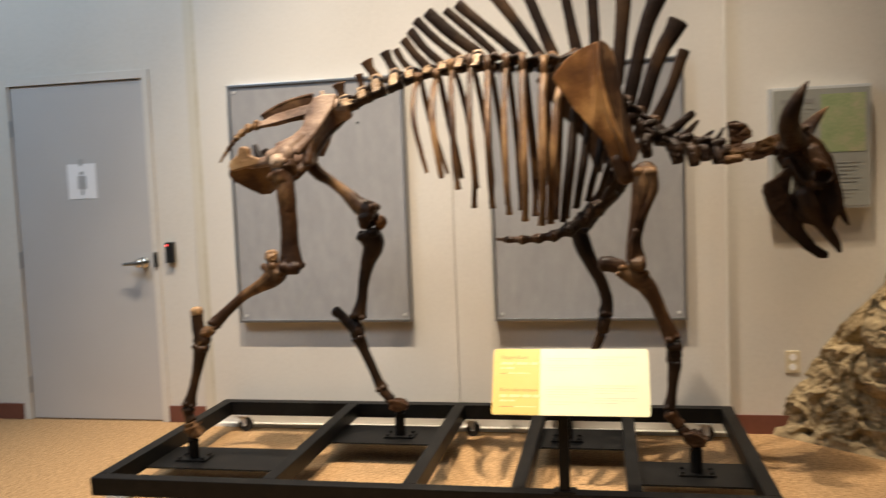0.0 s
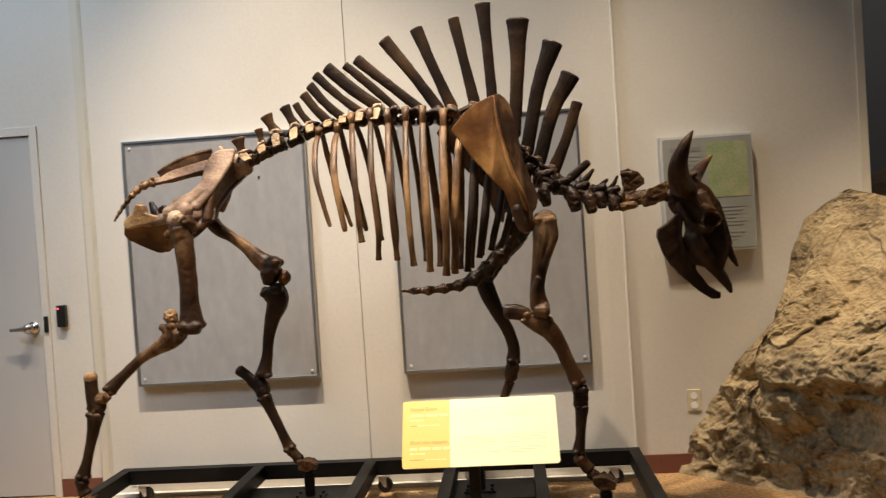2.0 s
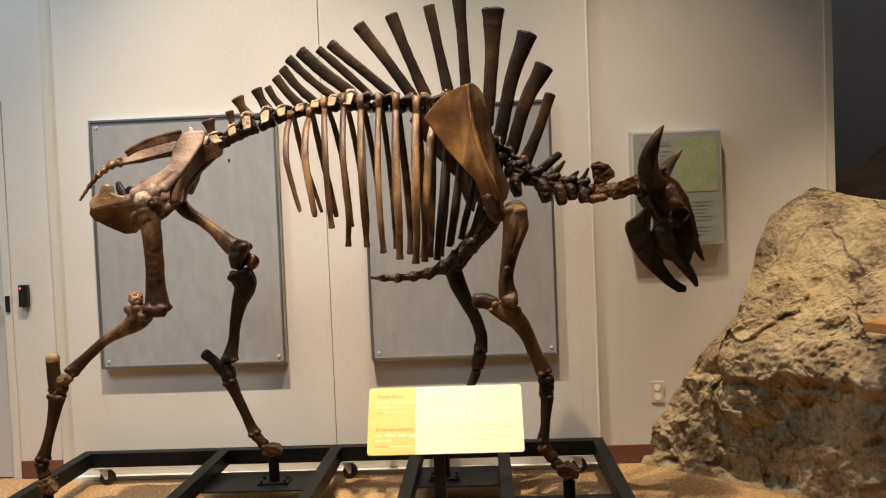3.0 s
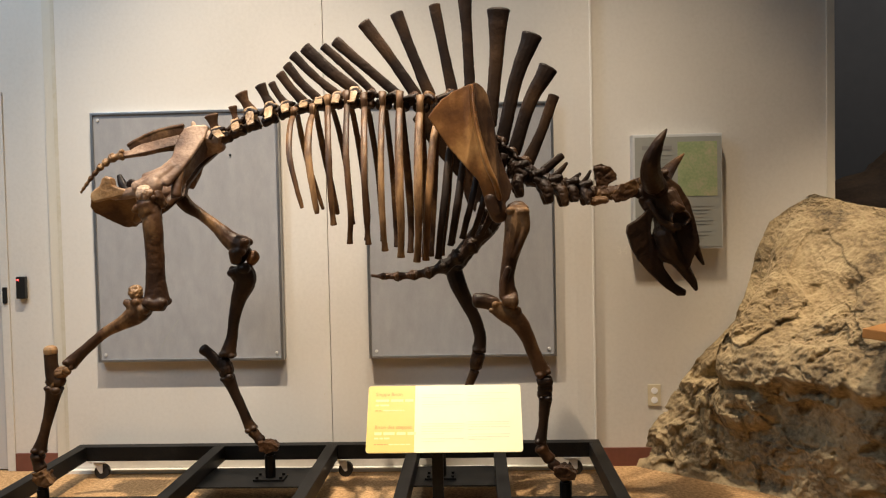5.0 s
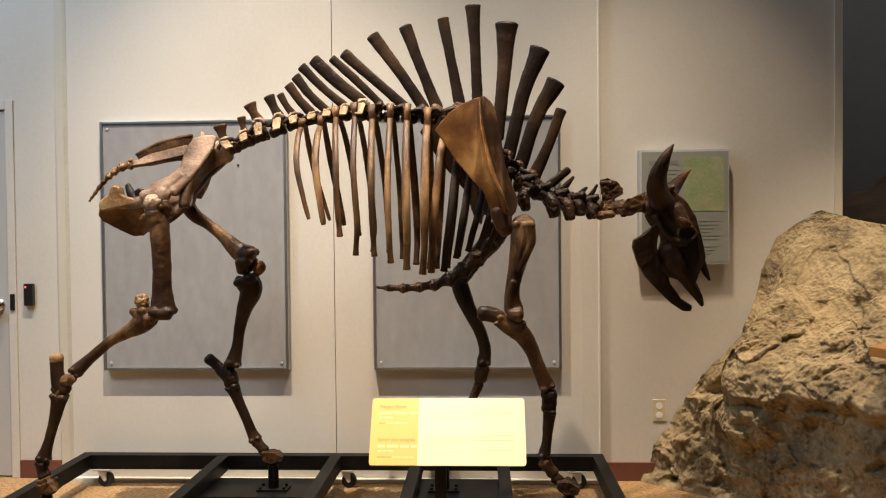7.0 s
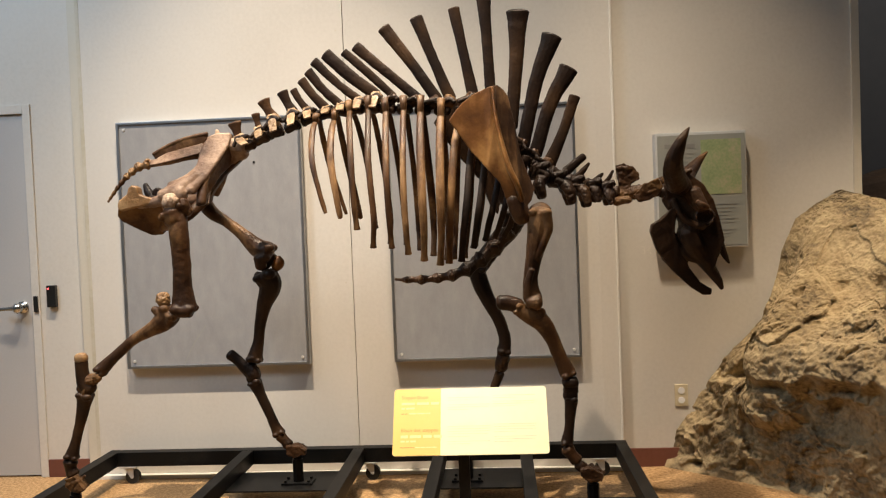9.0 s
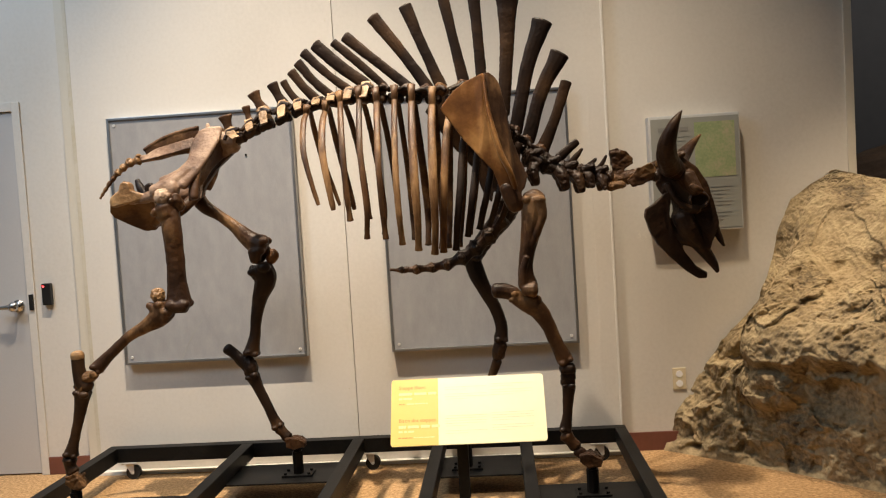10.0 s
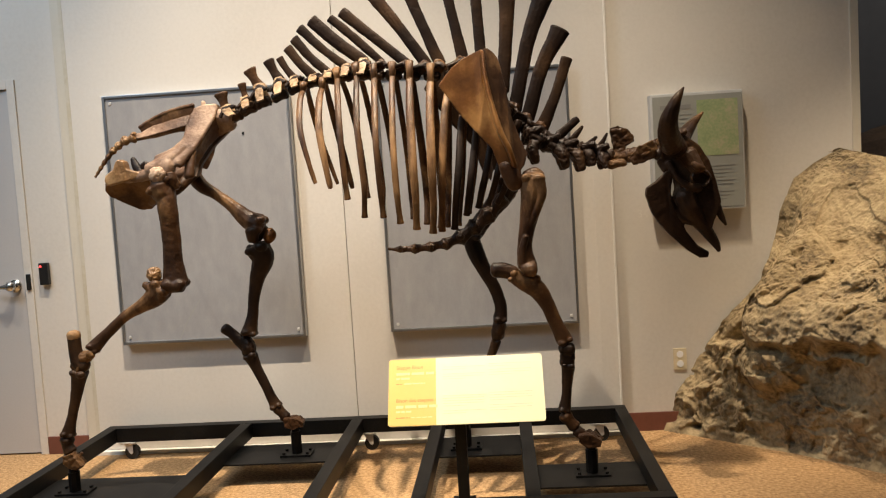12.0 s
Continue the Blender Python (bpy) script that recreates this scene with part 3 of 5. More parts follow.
# the column: lumbar and rear chest vertebrae, each with its upright blade
BLADES = (
    ((1.459, -0.690, 1.778, 0.0243), (1.451, -0.690, 1.811, 0.0203), (1.441, -0.690, 1.850, 0.0298)),
    ((1.556, -0.690, 1.813, 0.0188), (1.548, -0.690, 1.849, 0.0148), (1.541, -0.690, 1.887, 0.0188)),
    ((1.622, -0.690, 1.866, 0.0268), (1.599, -0.690, 1.905, 0.0201), (1.581, -0.690, 1.946, 0.0282)),
    ((1.716, -0.690, 1.888, 0.0239), (1.690, -0.690, 1.934, 0.0200), (1.670, -0.690, 1.981, 0.0241)),
    ((1.786, -0.690, 1.890, 0.0172), (1.748, -0.690, 1.941, 0.0160), (1.722, -0.690, 1.990, 0.0160)),
    ((1.874, -0.690, 1.891, 0.0224), (1.813, -0.690, 1.958, 0.0199), (1.761, -0.690, 2.031, 0.0200)),
    ((1.942, -0.690, 1.903, 0.0197), (1.860, -0.690, 1.983, 0.0199), (1.793, -0.690, 2.069, 0.0200)),
    ((2.025, -0.690, 1.925, 0.0197), (1.917, -0.690, 2.016, 0.0185), (1.822, -0.690, 2.114, 0.0200)),
    ((2.105, -0.690, 1.945, 0.0249), (1.984, -0.690, 2.041, 0.0277), (1.877, -0.690, 2.144, 0.0253)),
    ((2.182, -0.690, 1.936, 0.0170), (2.075, -0.690, 2.042, 0.0197), (1.962, -0.690, 2.148, 0.0173)),
    ((2.292, -0.690, 1.924, 0.0208), (2.149, -0.690, 2.051, 0.0223), (2.016, -0.690, 2.170, 0.0226)),
    ((2.382, -0.690, 1.910, 0.0246), (2.268, -0.690, 2.082, 0.0249), (2.148, -0.690, 2.247, 0.0265)),
    ((2.441, -0.690, 1.910, 0.0259), (2.363, -0.690, 2.106, 0.0235), (2.297, -0.690, 2.285, 0.0265)),
    ((2.543, -0.690, 1.919, 0.0259), (2.503, -0.690, 2.130, 0.0222), (2.468, -0.690, 2.317, 0.0238)),
    ((2.622, -0.690, 1.913, 0.0233), (2.613, -0.690, 2.166, 0.0236), (2.603, -0.690, 2.371, 0.0318)),
    ((2.710, -0.690, 1.770, 0.0257), (2.742, -0.690, 2.076, 0.0313), (2.755, -0.690, 2.285, 0.0462)),
    ((2.758, -0.690, 1.688, 0.0283), (2.827, -0.690, 1.973, 0.0312), (2.904, -0.690, 2.171, 0.0407)),
    ((2.811, -0.690, 1.644, 0.0283), (2.885, -0.690, 1.866, 0.0311), (2.974, -0.690, 2.022, 0.0391)),
    ((2.872, -0.690, 1.600, 0.0283), (2.940, -0.690, 1.744, 0.0232), (2.996, -0.690, 1.898, 0.0221)),
)
CENTRA = (
    (1.497, -0.690, 1.741, 0.0296), (1.563, -0.690, 1.771, 0.0268), (1.631, -0.690, 1.796, 0.0267), (1.710, -0.690, 1.821, 0.0266), (1.788, -0.690, 1.849, 0.0265), (1.866, -0.690, 1.868, 0.0264), (1.936, -0.690, 1.878, 0.0263), (2.009, -0.690, 1.884, 0.0262),
    (2.081, -0.690, 1.886, 0.0261), (2.153, -0.690, 1.883, 0.0261), (2.230, -0.690, 1.877, 0.0260), (2.312, -0.690, 1.871, 0.0259), (2.400, -0.690, 1.862, 0.0259), (2.491, -0.690, 1.851, 0.0284), (2.578, -0.690, 1.827, 0.0284), (2.659, -0.690, 1.775, 0.0309), (2.720, -0.690, 1.708, 0.0308), (2.771, -0.690, 1.642, 0.0308), (2.816, -0.690, 1.586, 0.0334))
for i, (blade, c) in enumerate(zip(BLADES, CENTRA)):
    ahead = Vector(CENTRA[min(i + 1, 18)][:3]) - Vector(CENTRA[max(i - 1, 0)][:3])
    ahead.normalize()
    cv, r = Vector(c[:3]), c[3]
    half = 0.026
    body = [(*(cv - ahead * half), r * 0.98), (*cv, r * 0.86), (*(cv + ahead * half), r * 1.05)]
    foot = Vector(blade[0][:3])
    arch = [(*cv, r * 0.9), (*foot, blade[0][3] * 1.35)]
    wide = 0.024
    arms = [[(*(cv + Vector((0, s * 0.01, 0.012))), 0.013), (*(cv + Vector((0.004, s * wide, 0.022))), 0.011)] for s in (-1, 1)]
    # Bodies in the dark tone, with the shade under the arches painted in.
    v = bone("vertebra", [body, *arms], BONE_DARK_SHADED, 1.0, 0.0035, 0.010)
    # a sloping wedge on either side of the blade's root, with joint processes that reach back and forth
    span = 0.034 if i < 9 else 0.026
    up = Vector((-ahead.z, 0, ahead.x))
    wedges, sides = [], []
    for s in (-1, 1):
        top, low = foot + up * 0.016, cv - up * 0.006
        wedges.append(([(top.x - ahead.x * 0.019, MID + s * 0.008, top.z - ahead.z * 0.019), (top.x + ahead.x * 0.019, MID + s * 0.008, top.z + ahead.z * 0.019),
                        (foot.x * 0.5 + cv.x * 0.5 + ahead.x * span * 0.7, MID + s * 0.044, foot.z * 0.5 + cv.z * 0.5 + ahead.z * span * 0.7), (low.x + ahead.x * span * 0.85, MID + s * 0.076, low.z + ahead.z * span * 0.85),
                        (low.x - ahead.x * span * 0.15, MID + s * 0.082, low.z - ahead.z * span * 0.15), (foot.x * 0.5 + cv.x * 0.5 - ahead.x * span * 0.55, MID + s * 0.042, foot.z * 0.5 + cv.z * 0.5 - ahead.z * span * 0.55)], 0.011))
        rear, fore = (foot + cv) / 2 - ahead * 0.040, (foot + cv) / 2 + ahead * 0.036 + up * 0.008
        sides.append([(foot.x, MID + s * 0.016, foot.z, 0.014), (rear.x, MID + s * 0.030, rear.z, 0.011)])
        sides.append([(foot.x, MID + s * 0.016, foot.z, 0.014), (fore.x, MID + s * 0.028, fore.z + 0.004, 0.012)])
    # Rear arches paler than the bodies: light from above is in the colour.
    bone("lamina", [arch], BONE_LIT_CREAM if i < 9 else BONE, 0.7, 0.003, 0.009, parent=v, smooth=1, plates=wedges if i < 9 else ())
    bone("joint_process", sides, BONE_DARK_SHADED, 0.9, 0.003, 0.007, parent=v, smooth=1)
    wide_blade = [(*b[:3], b[3] * (1.10, 1.04, 1.18)[k]) for k, b in enumerate(blade)]
    if i > 13:
        tip, mid = Vector(wide_blade[2]), Vector(wide_blade[1])
        wide_blade.insert(2, (*(mid.lerp(tip, 0.72))[:3], mid.lerp(tip, 0.5)[3]))
    bone("spinous_process", [wide_blade], BONE if i < 3 else BONE_DARK_SHADED, 0.34, 0.003, 0.004, parent=v, smooth=1, cap=0.22)

# neck: body, joint knobs and drooping side lobes of each vertebra
NECK = (((2.846, -0.690, 1.560, 0.0565), (2.831, -0.690, 1.464, 0.0333), 34), ((2.922, -0.690, 1.521, 0.0539), (2.957, -0.690, 1.432, 0.0360), 40), ((2.998, -0.690, 1.495, 0.0489), (3.028, -0.690, 1.417, 0.0309), 38), ((3.069, -0.690, 1.480, 0.0438), (3.074, -0.690, 1.437, 0.0258), 26), ((3.129, -0.690, 1.467, 0.0413), (3.129, -0.690, 1.421, 0.0258), 24))
for i, (c, lobe, tall) in enumerate(NECK):
    cv, r, lv = Vector(c[:3]), c[3], Vector(lobe[:3])
    strokes = [[(cv.x - 0.036, MID, cv.z + 0.016, r * 0.92), (cv.x, MID, cv.z, r * 0.68), (cv.x + 0.036, MID, cv.z - 0.010, r * 0.86)]]
    for s in (-1, 1):
        strokes.append([(cv.x, MID + s * 0.03, cv.z, 0.028), (lv.x - 0.006, MID + s * 0.065, lv.z + tall * 0.0012, lobe[3] * 0.85), (lv.x + 0.004, MID + s * 0.078, lv.z - 0.010, lobe[3] * 0.55)])
        strokes.append([(cv.x - 0.026, MID + s * 0.045, cv.z + 0.022, 0.022), (cv.x + 0.020, MID + s * 0.055, cv.z + 0.036, 0.017)])
        strokes.append([(cv.x - 0.020, MID + s * 0.05, cv.z + 0.004, 0.020), (cv.x + 0.016, MID + s * 0.06, cv.z - 0.016, 0.015)])
    bone("neck_vertebra", strokes, BONE_DARK_SHADED, 1.0, 0.003, 0.009, smooth=2)
for row in (((2.945, -0.690, 1.564, 0.0231), (2.988, -0.690, 1.597, 0.0193), (3.026, -0.690, 1.627, 0.0181)), ((2.998, -0.690, 1.539, 0.0167), (3.023, -0.690, 1.566, 0.0142), (3.049, -0.690, 1.596, 0.0077)), ((3.069, -0.690, 1.515, 0.0129), (3.094, -0.690, 1.535, 0.0116), (3.109, -0.690, 1.548, 0.0077)), ((3.119, -0.690, 1.507, 0.0129), (3.139, -0.690, 1.532, 0.0103), (3.154, -0.690, 1.560, 0.0065))):
    bone("spinous_process", [row], BONE_DARK_SHADED, 0.5, 0.0035, 0.004)
bone("axis_vertebra", [[(3.159, -0.690, 1.446, 0.0310), (3.215, -0.690, 1.451, 0.0259), (3.255, -0.690, 1.456, 0.0285)], [(3.152, -0.740, 1.420, 0.0229), (3.215, -0.750, 1.425, 0.0178)], [(3.166, -0.640, 1.422, 0.0236), (3.234, -0.630, 1.427, 0.0184)]], BONE, 1.0, 0.0035, 0.012,
     plates=[([(3.164, -0.690, 1.583), (3.200, -0.690, 1.590), (3.245, -0.690, 1.575), (3.272, -0.690, 1.539), (3.270, -0.690, 1.514), (3.235, -0.690, 1.496), (3.220, -0.690, 1.446), (3.174, -0.690, 1.446), (3.174, -0.690, 1.514)], 0.026)])
atlas = [[(3.240, -0.690, 1.456, 0.0363), (3.297, -0.690, 1.461, 0.0338), (3.350, -0.690, 1.470, 0.0391)]]
for s in (-1, 1):
    y = MID + s * 0.07
    atlas.append([(3.36, y, 1.505, 0.016), (3.42, y - s * 0.01, 1.52, 0.024), (3.48, y - s * 0.015, 1.545, 0.018)])
bone("atlas_vertebra", atlas, BONE, 0.9, 0.0035, 0.012, plates=[([(3.227, -0.770, 1.444), (3.275, -0.775, 1.493), (3.334, -0.775, 1.517), (3.349, -0.770, 1.493), (3.344, -0.770, 1.448), (3.300, -0.770, 1.419), (3.246, -0.770, 1.409)], 0.016)])

# ribs: fourteen pairs; x and height at the column and at the free end, breadth, bow
RIBS = (
    ((1.835, -0.690, 1.861, 0.0132), (1.826, -0.790, 1.788, 0.0167), (1.837, -0.880, 1.648, 0.0162), (1.872, -0.920, 1.509, 0.0135), (1.898, -0.930, 1.415, 0.0086)),
    ((1.921, -0.690, 1.875, 0.0131), (1.914, -0.800, 1.786, 0.0178), (1.923, -0.900, 1.648, 0.0198), (1.947, -0.940, 1.496, 0.0170), (1.965, -0.950, 1.390, 0.0109)),
    ((1.981, -0.690, 1.913, 0.0144), (1.996, -0.810, 1.816, 0.0165), (2.014, -0.920, 1.646, 0.0171), (2.027, -0.960, 1.461, 0.0157), (2.036, -0.960, 1.340, 0.0108)),
    ((2.069, -0.690, 1.930, 0.0144), (2.079, -0.810, 1.815, 0.0164), (2.091, -0.930, 1.630, 0.0170), (2.110, -0.970, 1.403, 0.0156), (2.103, -0.960, 1.260, 0.0120)),
    ((2.146, -0.690, 1.918, 0.0157), (2.156, -0.810, 1.797, 0.0176), (2.167, -0.940, 1.595, 0.0169), (2.175, -0.970, 1.403, 0.0155), (2.182, -0.960, 1.255, 0.0120)),
    ((2.231, -0.690, 1.923, 0.0156), (2.233, -0.810, 1.796, 0.0163), (2.239, -0.940, 1.570, 0.0168), (2.244, -0.970, 1.379, 0.0167), (2.250, -0.950, 1.226, 0.0132)),
    ((2.308, -0.690, 1.922, 0.0156), (2.308, -0.810, 1.775, 0.0200), (2.316, -0.940, 1.522, 0.0228), (2.321, -0.960, 1.331, 0.0191), (2.316, -0.940, 1.197, 0.0144)),
    ((2.400, -0.690, 1.903, 0.0168), (2.394, -0.810, 1.750, 0.0212), (2.394, -0.930, 1.498, 0.0228), (2.393, -0.940, 1.307, 0.0191), (2.382, -0.920, 1.176, 0.0157)),
    ((2.491, -0.690, 1.851, 0.0168), (2.460, -0.800, 1.720, 0.0200), (2.440, -0.900, 1.499, 0.0206), (2.428, -0.910, 1.318, 0.0181), (2.418, -0.890, 1.180, 0.0158)),
    ((2.573, -0.690, 1.822, 0.0168), (2.529, -0.790, 1.671, 0.0187), (2.504, -0.870, 1.451, 0.0195), (2.484, -0.880, 1.305, 0.0182), (2.470, -0.860, 1.185, 0.0159)),
    ((2.629, -0.690, 1.791, 0.0167), (2.589, -0.780, 1.627, 0.0175), (2.559, -0.850, 1.441, 0.0184), (2.539, -0.850, 1.329, 0.0171), (2.523, -0.830, 1.240, 0.0148)),
    ((2.685, -0.690, 1.739, 0.0167), (2.651, -0.770, 1.577, 0.0176), (2.618, -0.820, 1.427, 0.0173), (2.593, -0.820, 1.341, 0.0173), (2.575, -0.800, 1.269, 0.0149)),
    ((2.730, -0.690, 1.688, 0.0167), (2.703, -0.760, 1.540, 0.0176), (2.667, -0.800, 1.415, 0.0174), (2.642, -0.790, 1.340, 0.0162), (2.617, -0.770, 1.278, 0.0150)),
    ((2.771, -0.690, 1.632, 0.0167), (2.745, -0.750, 1.515, 0.0176), (2.712, -0.780, 1.402, 0.0175), (2.687, -0.770, 1.333, 0.0163), (2.657, -0.750, 1.282, 0.0151)),
)
for i, rib in enumerate(RIBS):
    # the free end flares, the upper end carries a head and a small tubercle
    rib = [(x, y, z, w * 0.86) for x, y, z, w in rib]
    x, y, z, w = rib[-1]
    px, py, pz, pw = rib[-2]
    rib[-1:] = [(x * 0.75 + px * 0.25, y * 0.75 + py * 0.25, z * 0.75 + pz * 0.25, max(w, pw * 0.92)), (x, y, z, max(w, pw * 0.92) * (1.22 if 1 < i else 0.8))]
    x, y, z, w = rib[0]
    sx, sy, sz, sw = rib[1]
    head = [(x, y - 0.045, z + 0.004, 0.020), (x * 0.7 + sx * 0.3, y * 0.7 + sy * 0.3 - 0.03, z * 0.7 + sz * 0.3 + 0.012, 0.016), (x * 0.45 + sx * 0.55, y * 0.45 + sy * 0.55, z * 0.45 + sz * 0.55, sw * 0.8)]
    # Near ribs behind the scapula take the dark tone, standing for shade there.
    bone("rib", [rib, head], BONE_RIB if i < 9 else BONE_DARK_SHADED, 0.5, 0.003, 0.002, smooth=1, cap=0.2)
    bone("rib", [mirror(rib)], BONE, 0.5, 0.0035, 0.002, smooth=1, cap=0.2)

STERNUM = ((2.153, -0.690, 1.106, 0.0078), (2.215, -0.690, 1.100, 0.0168), (2.282, -0.690, 1.100, 0.0206), (2.352, -0.690, 1.105, 0.0231), (2.421, -0.690, 1.115, 0.0257), (2.490, -0.690, 1.143, 0.0333), (2.555, -0.690, 1.184, 0.0359), (2.616, -0.690, 1.233, 0.0358), (2.683, -0.690, 1.301, 0.0307))
for a, b in zip(STERNUM, STERNUM[1:]):
    a, b = Vector(a), Vector(b)
    p, q, w = a.lerp(b, 0.06), a.lerp(b, 0.5), a.lerp(b, 0.94)
    lip = [[(w.x, MID + s * 0.012, w.z - 0.006, w[3] * 0.75), (w.x, MID + s * 0.030, w.z + 0.006, w[3] * 0.62)] for s in (-1, 1)]
    bone("sternum_segment", [[(*p[:3], p[3] * 1.05), (*q[:3], q[3] * 0.82), (*w[:3], w[3] * 1.25)], *lip], BONE_MIX if q.x < 2.4 else BONE_DARK_SHADED, 0.8, 0.003, 0.007)

# pelvis, sacrum and tail
for s in (-1, 1):
    def at(rows):
        return rows if s < 0 else mirror(rows)
    def lean(rows):
        """Places the wing on a slope that rises towards the column."""
        return at([(r[0], -0.705 - (1.79 - r[1]) * 0.58, *r[1:]) for r in rows])

    bone("hip_bone", [
        lean([(1.318, 1.770, 0.010), (1.303, 1.710, 0.013), (1.300, 1.655, 0.015), (1.255, 1.600, 0.017), (1.180, 1.568, 0.016)]),
        lean([(1.418, 1.785, 0.013), (1.408, 1.730, 0.011), (1.368, 1.655, 0.012), (1.325, 1.590, 0.017), (1.280, 1.540, 0.024)]),
        lean([(1.322, 1.778, 0.012), (1.365, 1.792, 0.014), (1.418, 1.790, 0.016)]),
        lean([(1.300, 1.610, 0.024), (1.240, 1.556, 0.033), (1.150, 1.522, 0.028)]),
        at([(1.242, -0.855, 1.529, 0.0395), (1.161, -0.840, 1.510, 0.0300), (1.096, -0.830, 1.496, 0.0250), (1.025, -0.820, 1.492, 0.0225)]),
    ], BONE_GREY, 0.7, 0.0035, 0.0055, smooth=12, plates=[
        (lean([(1.319, 1.773), (1.354, 1.789), (1.416, 1.790), (1.422, 1.748), (1.383, 1.668), (1.345, 1.605), (1.314, 1.554), (1.262, 1.524), (1.161, 1.505), (1.141, 1.540), (1.190, 1.575), (1.259, 1.604), (1.302, 1.654), (1.300, 1.694)]), 0.018)])
    bone("pubic_plate", [at([(1.233, -0.840, 1.510, 0.0290), (1.162, -0.770, 1.432, 0.0270), (1.085, -0.710, 1.387, 0.0248)])], BONE, 0.7, 0.0035, 0.005, smooth=3, plates=[
        (at([(0.930, -0.815, 1.478), (1.017, -0.815, 1.497), (1.129, -0.825, 1.501), (1.115, -0.720, 1.407), (1.078, -0.690, 1.358), (1.033, -0.690, 1.353), (0.969, -0.740, 1.392), (0.928, -0.780, 1.423), (0.919, -0.800, 1.448)]), 0.022)])
    # Pale near side, dark far side: lit and shaded tones of one bone.
    bone("ischial_tuber", [], BONE_PALE if s < 0 else BONE_DARK_SHADED, 1.0, 0.0035, 0.005, smooth=6, plates=[
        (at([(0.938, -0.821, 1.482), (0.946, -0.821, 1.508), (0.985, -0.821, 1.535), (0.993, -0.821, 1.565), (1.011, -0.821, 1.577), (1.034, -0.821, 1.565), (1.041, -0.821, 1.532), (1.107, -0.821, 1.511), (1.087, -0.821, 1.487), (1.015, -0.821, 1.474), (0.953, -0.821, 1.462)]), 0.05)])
# Far tuber's horn, its shade put into the dark tone.
bone("ischial_tuber", [[(0.985, -0.570, 1.520, 0.026), (0.962, -0.565, 1.560, 0.020), (0.948, -0.560, 1.592, 0.014)], [(0.985, -0.570, 1.520, 0.026), (1.040, -0.600, 1.500, 0.024)]], BONE_DARK_SHADED, 0.8, 0.003, 0.004)
# Front of the ilium in browner bone; its shade is put into the colour.
bone("ilium_front", [[(1.341, -0.800, 1.606, 0.0106), (1.331, -0.825, 1.540, 0.0171), (1.326, -0.840, 1.484, 0.0209)]], BONE, 0.8, 0.0035, 0.005, smooth=8,
     plates=[([(1.420, -0.740, 1.747), (1.417, -0.670, 1.671), (1.366, -0.710, 1.612), (1.345, -0.770, 1.547), (1.347, -0.820, 1.480), (1.303, -0.840, 1.469), (1.310, -0.830, 1.550), (1.343, -0.790, 1.612), (1.379, -0.760, 1.674)], 0.02)])
sacrum = bone("sacrum", [[(1.479, -0.690, 1.741, 0.0404), (1.400, -0.690, 1.742, 0.0406), (1.308, -0.690, 1.730, 0.0330), (1.202, -0.690, 1.708, 0.0225), (1.102, -0.690, 1.688, 0.0185), (1.038, -0.690, 1.681, 0.0175)],
                [(1.393, -0.690, 1.763, 0.0244), (1.322, -0.690, 1.779, 0.0136)], [(1.361, -0.690, 1.784, 0.0163), (1.357, -0.690, 1.820, 0.0095)],
                [(1.465, -0.670, 1.728, 0.0460), (1.406, -0.670, 1.697, 0.0408)]],
               BONE_GREY, 0.8, 0.003, 0.006,
     plates=[([(1.038, -0.712, 1.668), (1.050, -0.700, 1.690), (1.120, -0.700, 1.722), (1.200, -0.695, 1.742), (1.290, -0.695, 1.760), (1.305, -0.720, 1.716), (1.200, -0.735, 1.692), (1.110, -0.735, 1.674)], 0.014)], smooth=2)
# Inner wing as its own dark plate, coloured for the shadow it lies in.
bone("sacral_wing", [], BONE_DARK_SHADED, 1.0, 0.0035, 0.004, parent=sacrum, smooth=4, plates=[([(1.393, -0.660, 1.745), (1.494, -0.680, 1.742), (1.459, -0.670, 1.676), (1.378, -0.650, 1.616), (1.311, -0.630, 1.544), (1.271, -0.610, 1.487), (1.228, -0.610, 1.492), (1.272, -0.630, 1.597)], 0.03)])
bone("sacral_crest", [[(1.052, -0.690, 1.722, 0.010), (1.120, -0.690, 1.758, 0.010), (1.205, -0.690, 1.788, 0.010), (1.310, -0.690, 1.806, 0.011)]], BONE, 0.9, 0.003, 0.006, parent=sacrum,
     plates=[([(1.052, -0.690, 1.722), (1.087, -0.690, 1.750), (1.129, -0.690, 1.768), (1.167, -0.690, 1.785), (1.209, -0.690, 1.794), (1.251, -0.690, 1.806), (1.309, -0.690, 1.812), (1.325, -0.690, 1.770), (1.261, -0.690, 1.740), (1.203, -0.690, 1.722), (1.150, -0.690, 1.708), (1.102, -0.690, 1.694), (1.065, -0.690, 1.690)], 0.014)], smooth=2)
TAIL = ((1.022, -0.690, 1.678, 0.0210), (0.977, -0.690, 1.666, 0.0183), (0.944, -0.690, 1.645, 0.0155), (0.918, -0.690, 1.625, 0.0141), (0.893, -0.690, 1.599, 0.0113), (0.872, -0.690, 1.576, 0.0099), (0.852, -0.690, 1.550, 0.0085), (0.836, -0.690, 1.529, 0.0071), (0.823, -0.690, 1.511, 0.0057))
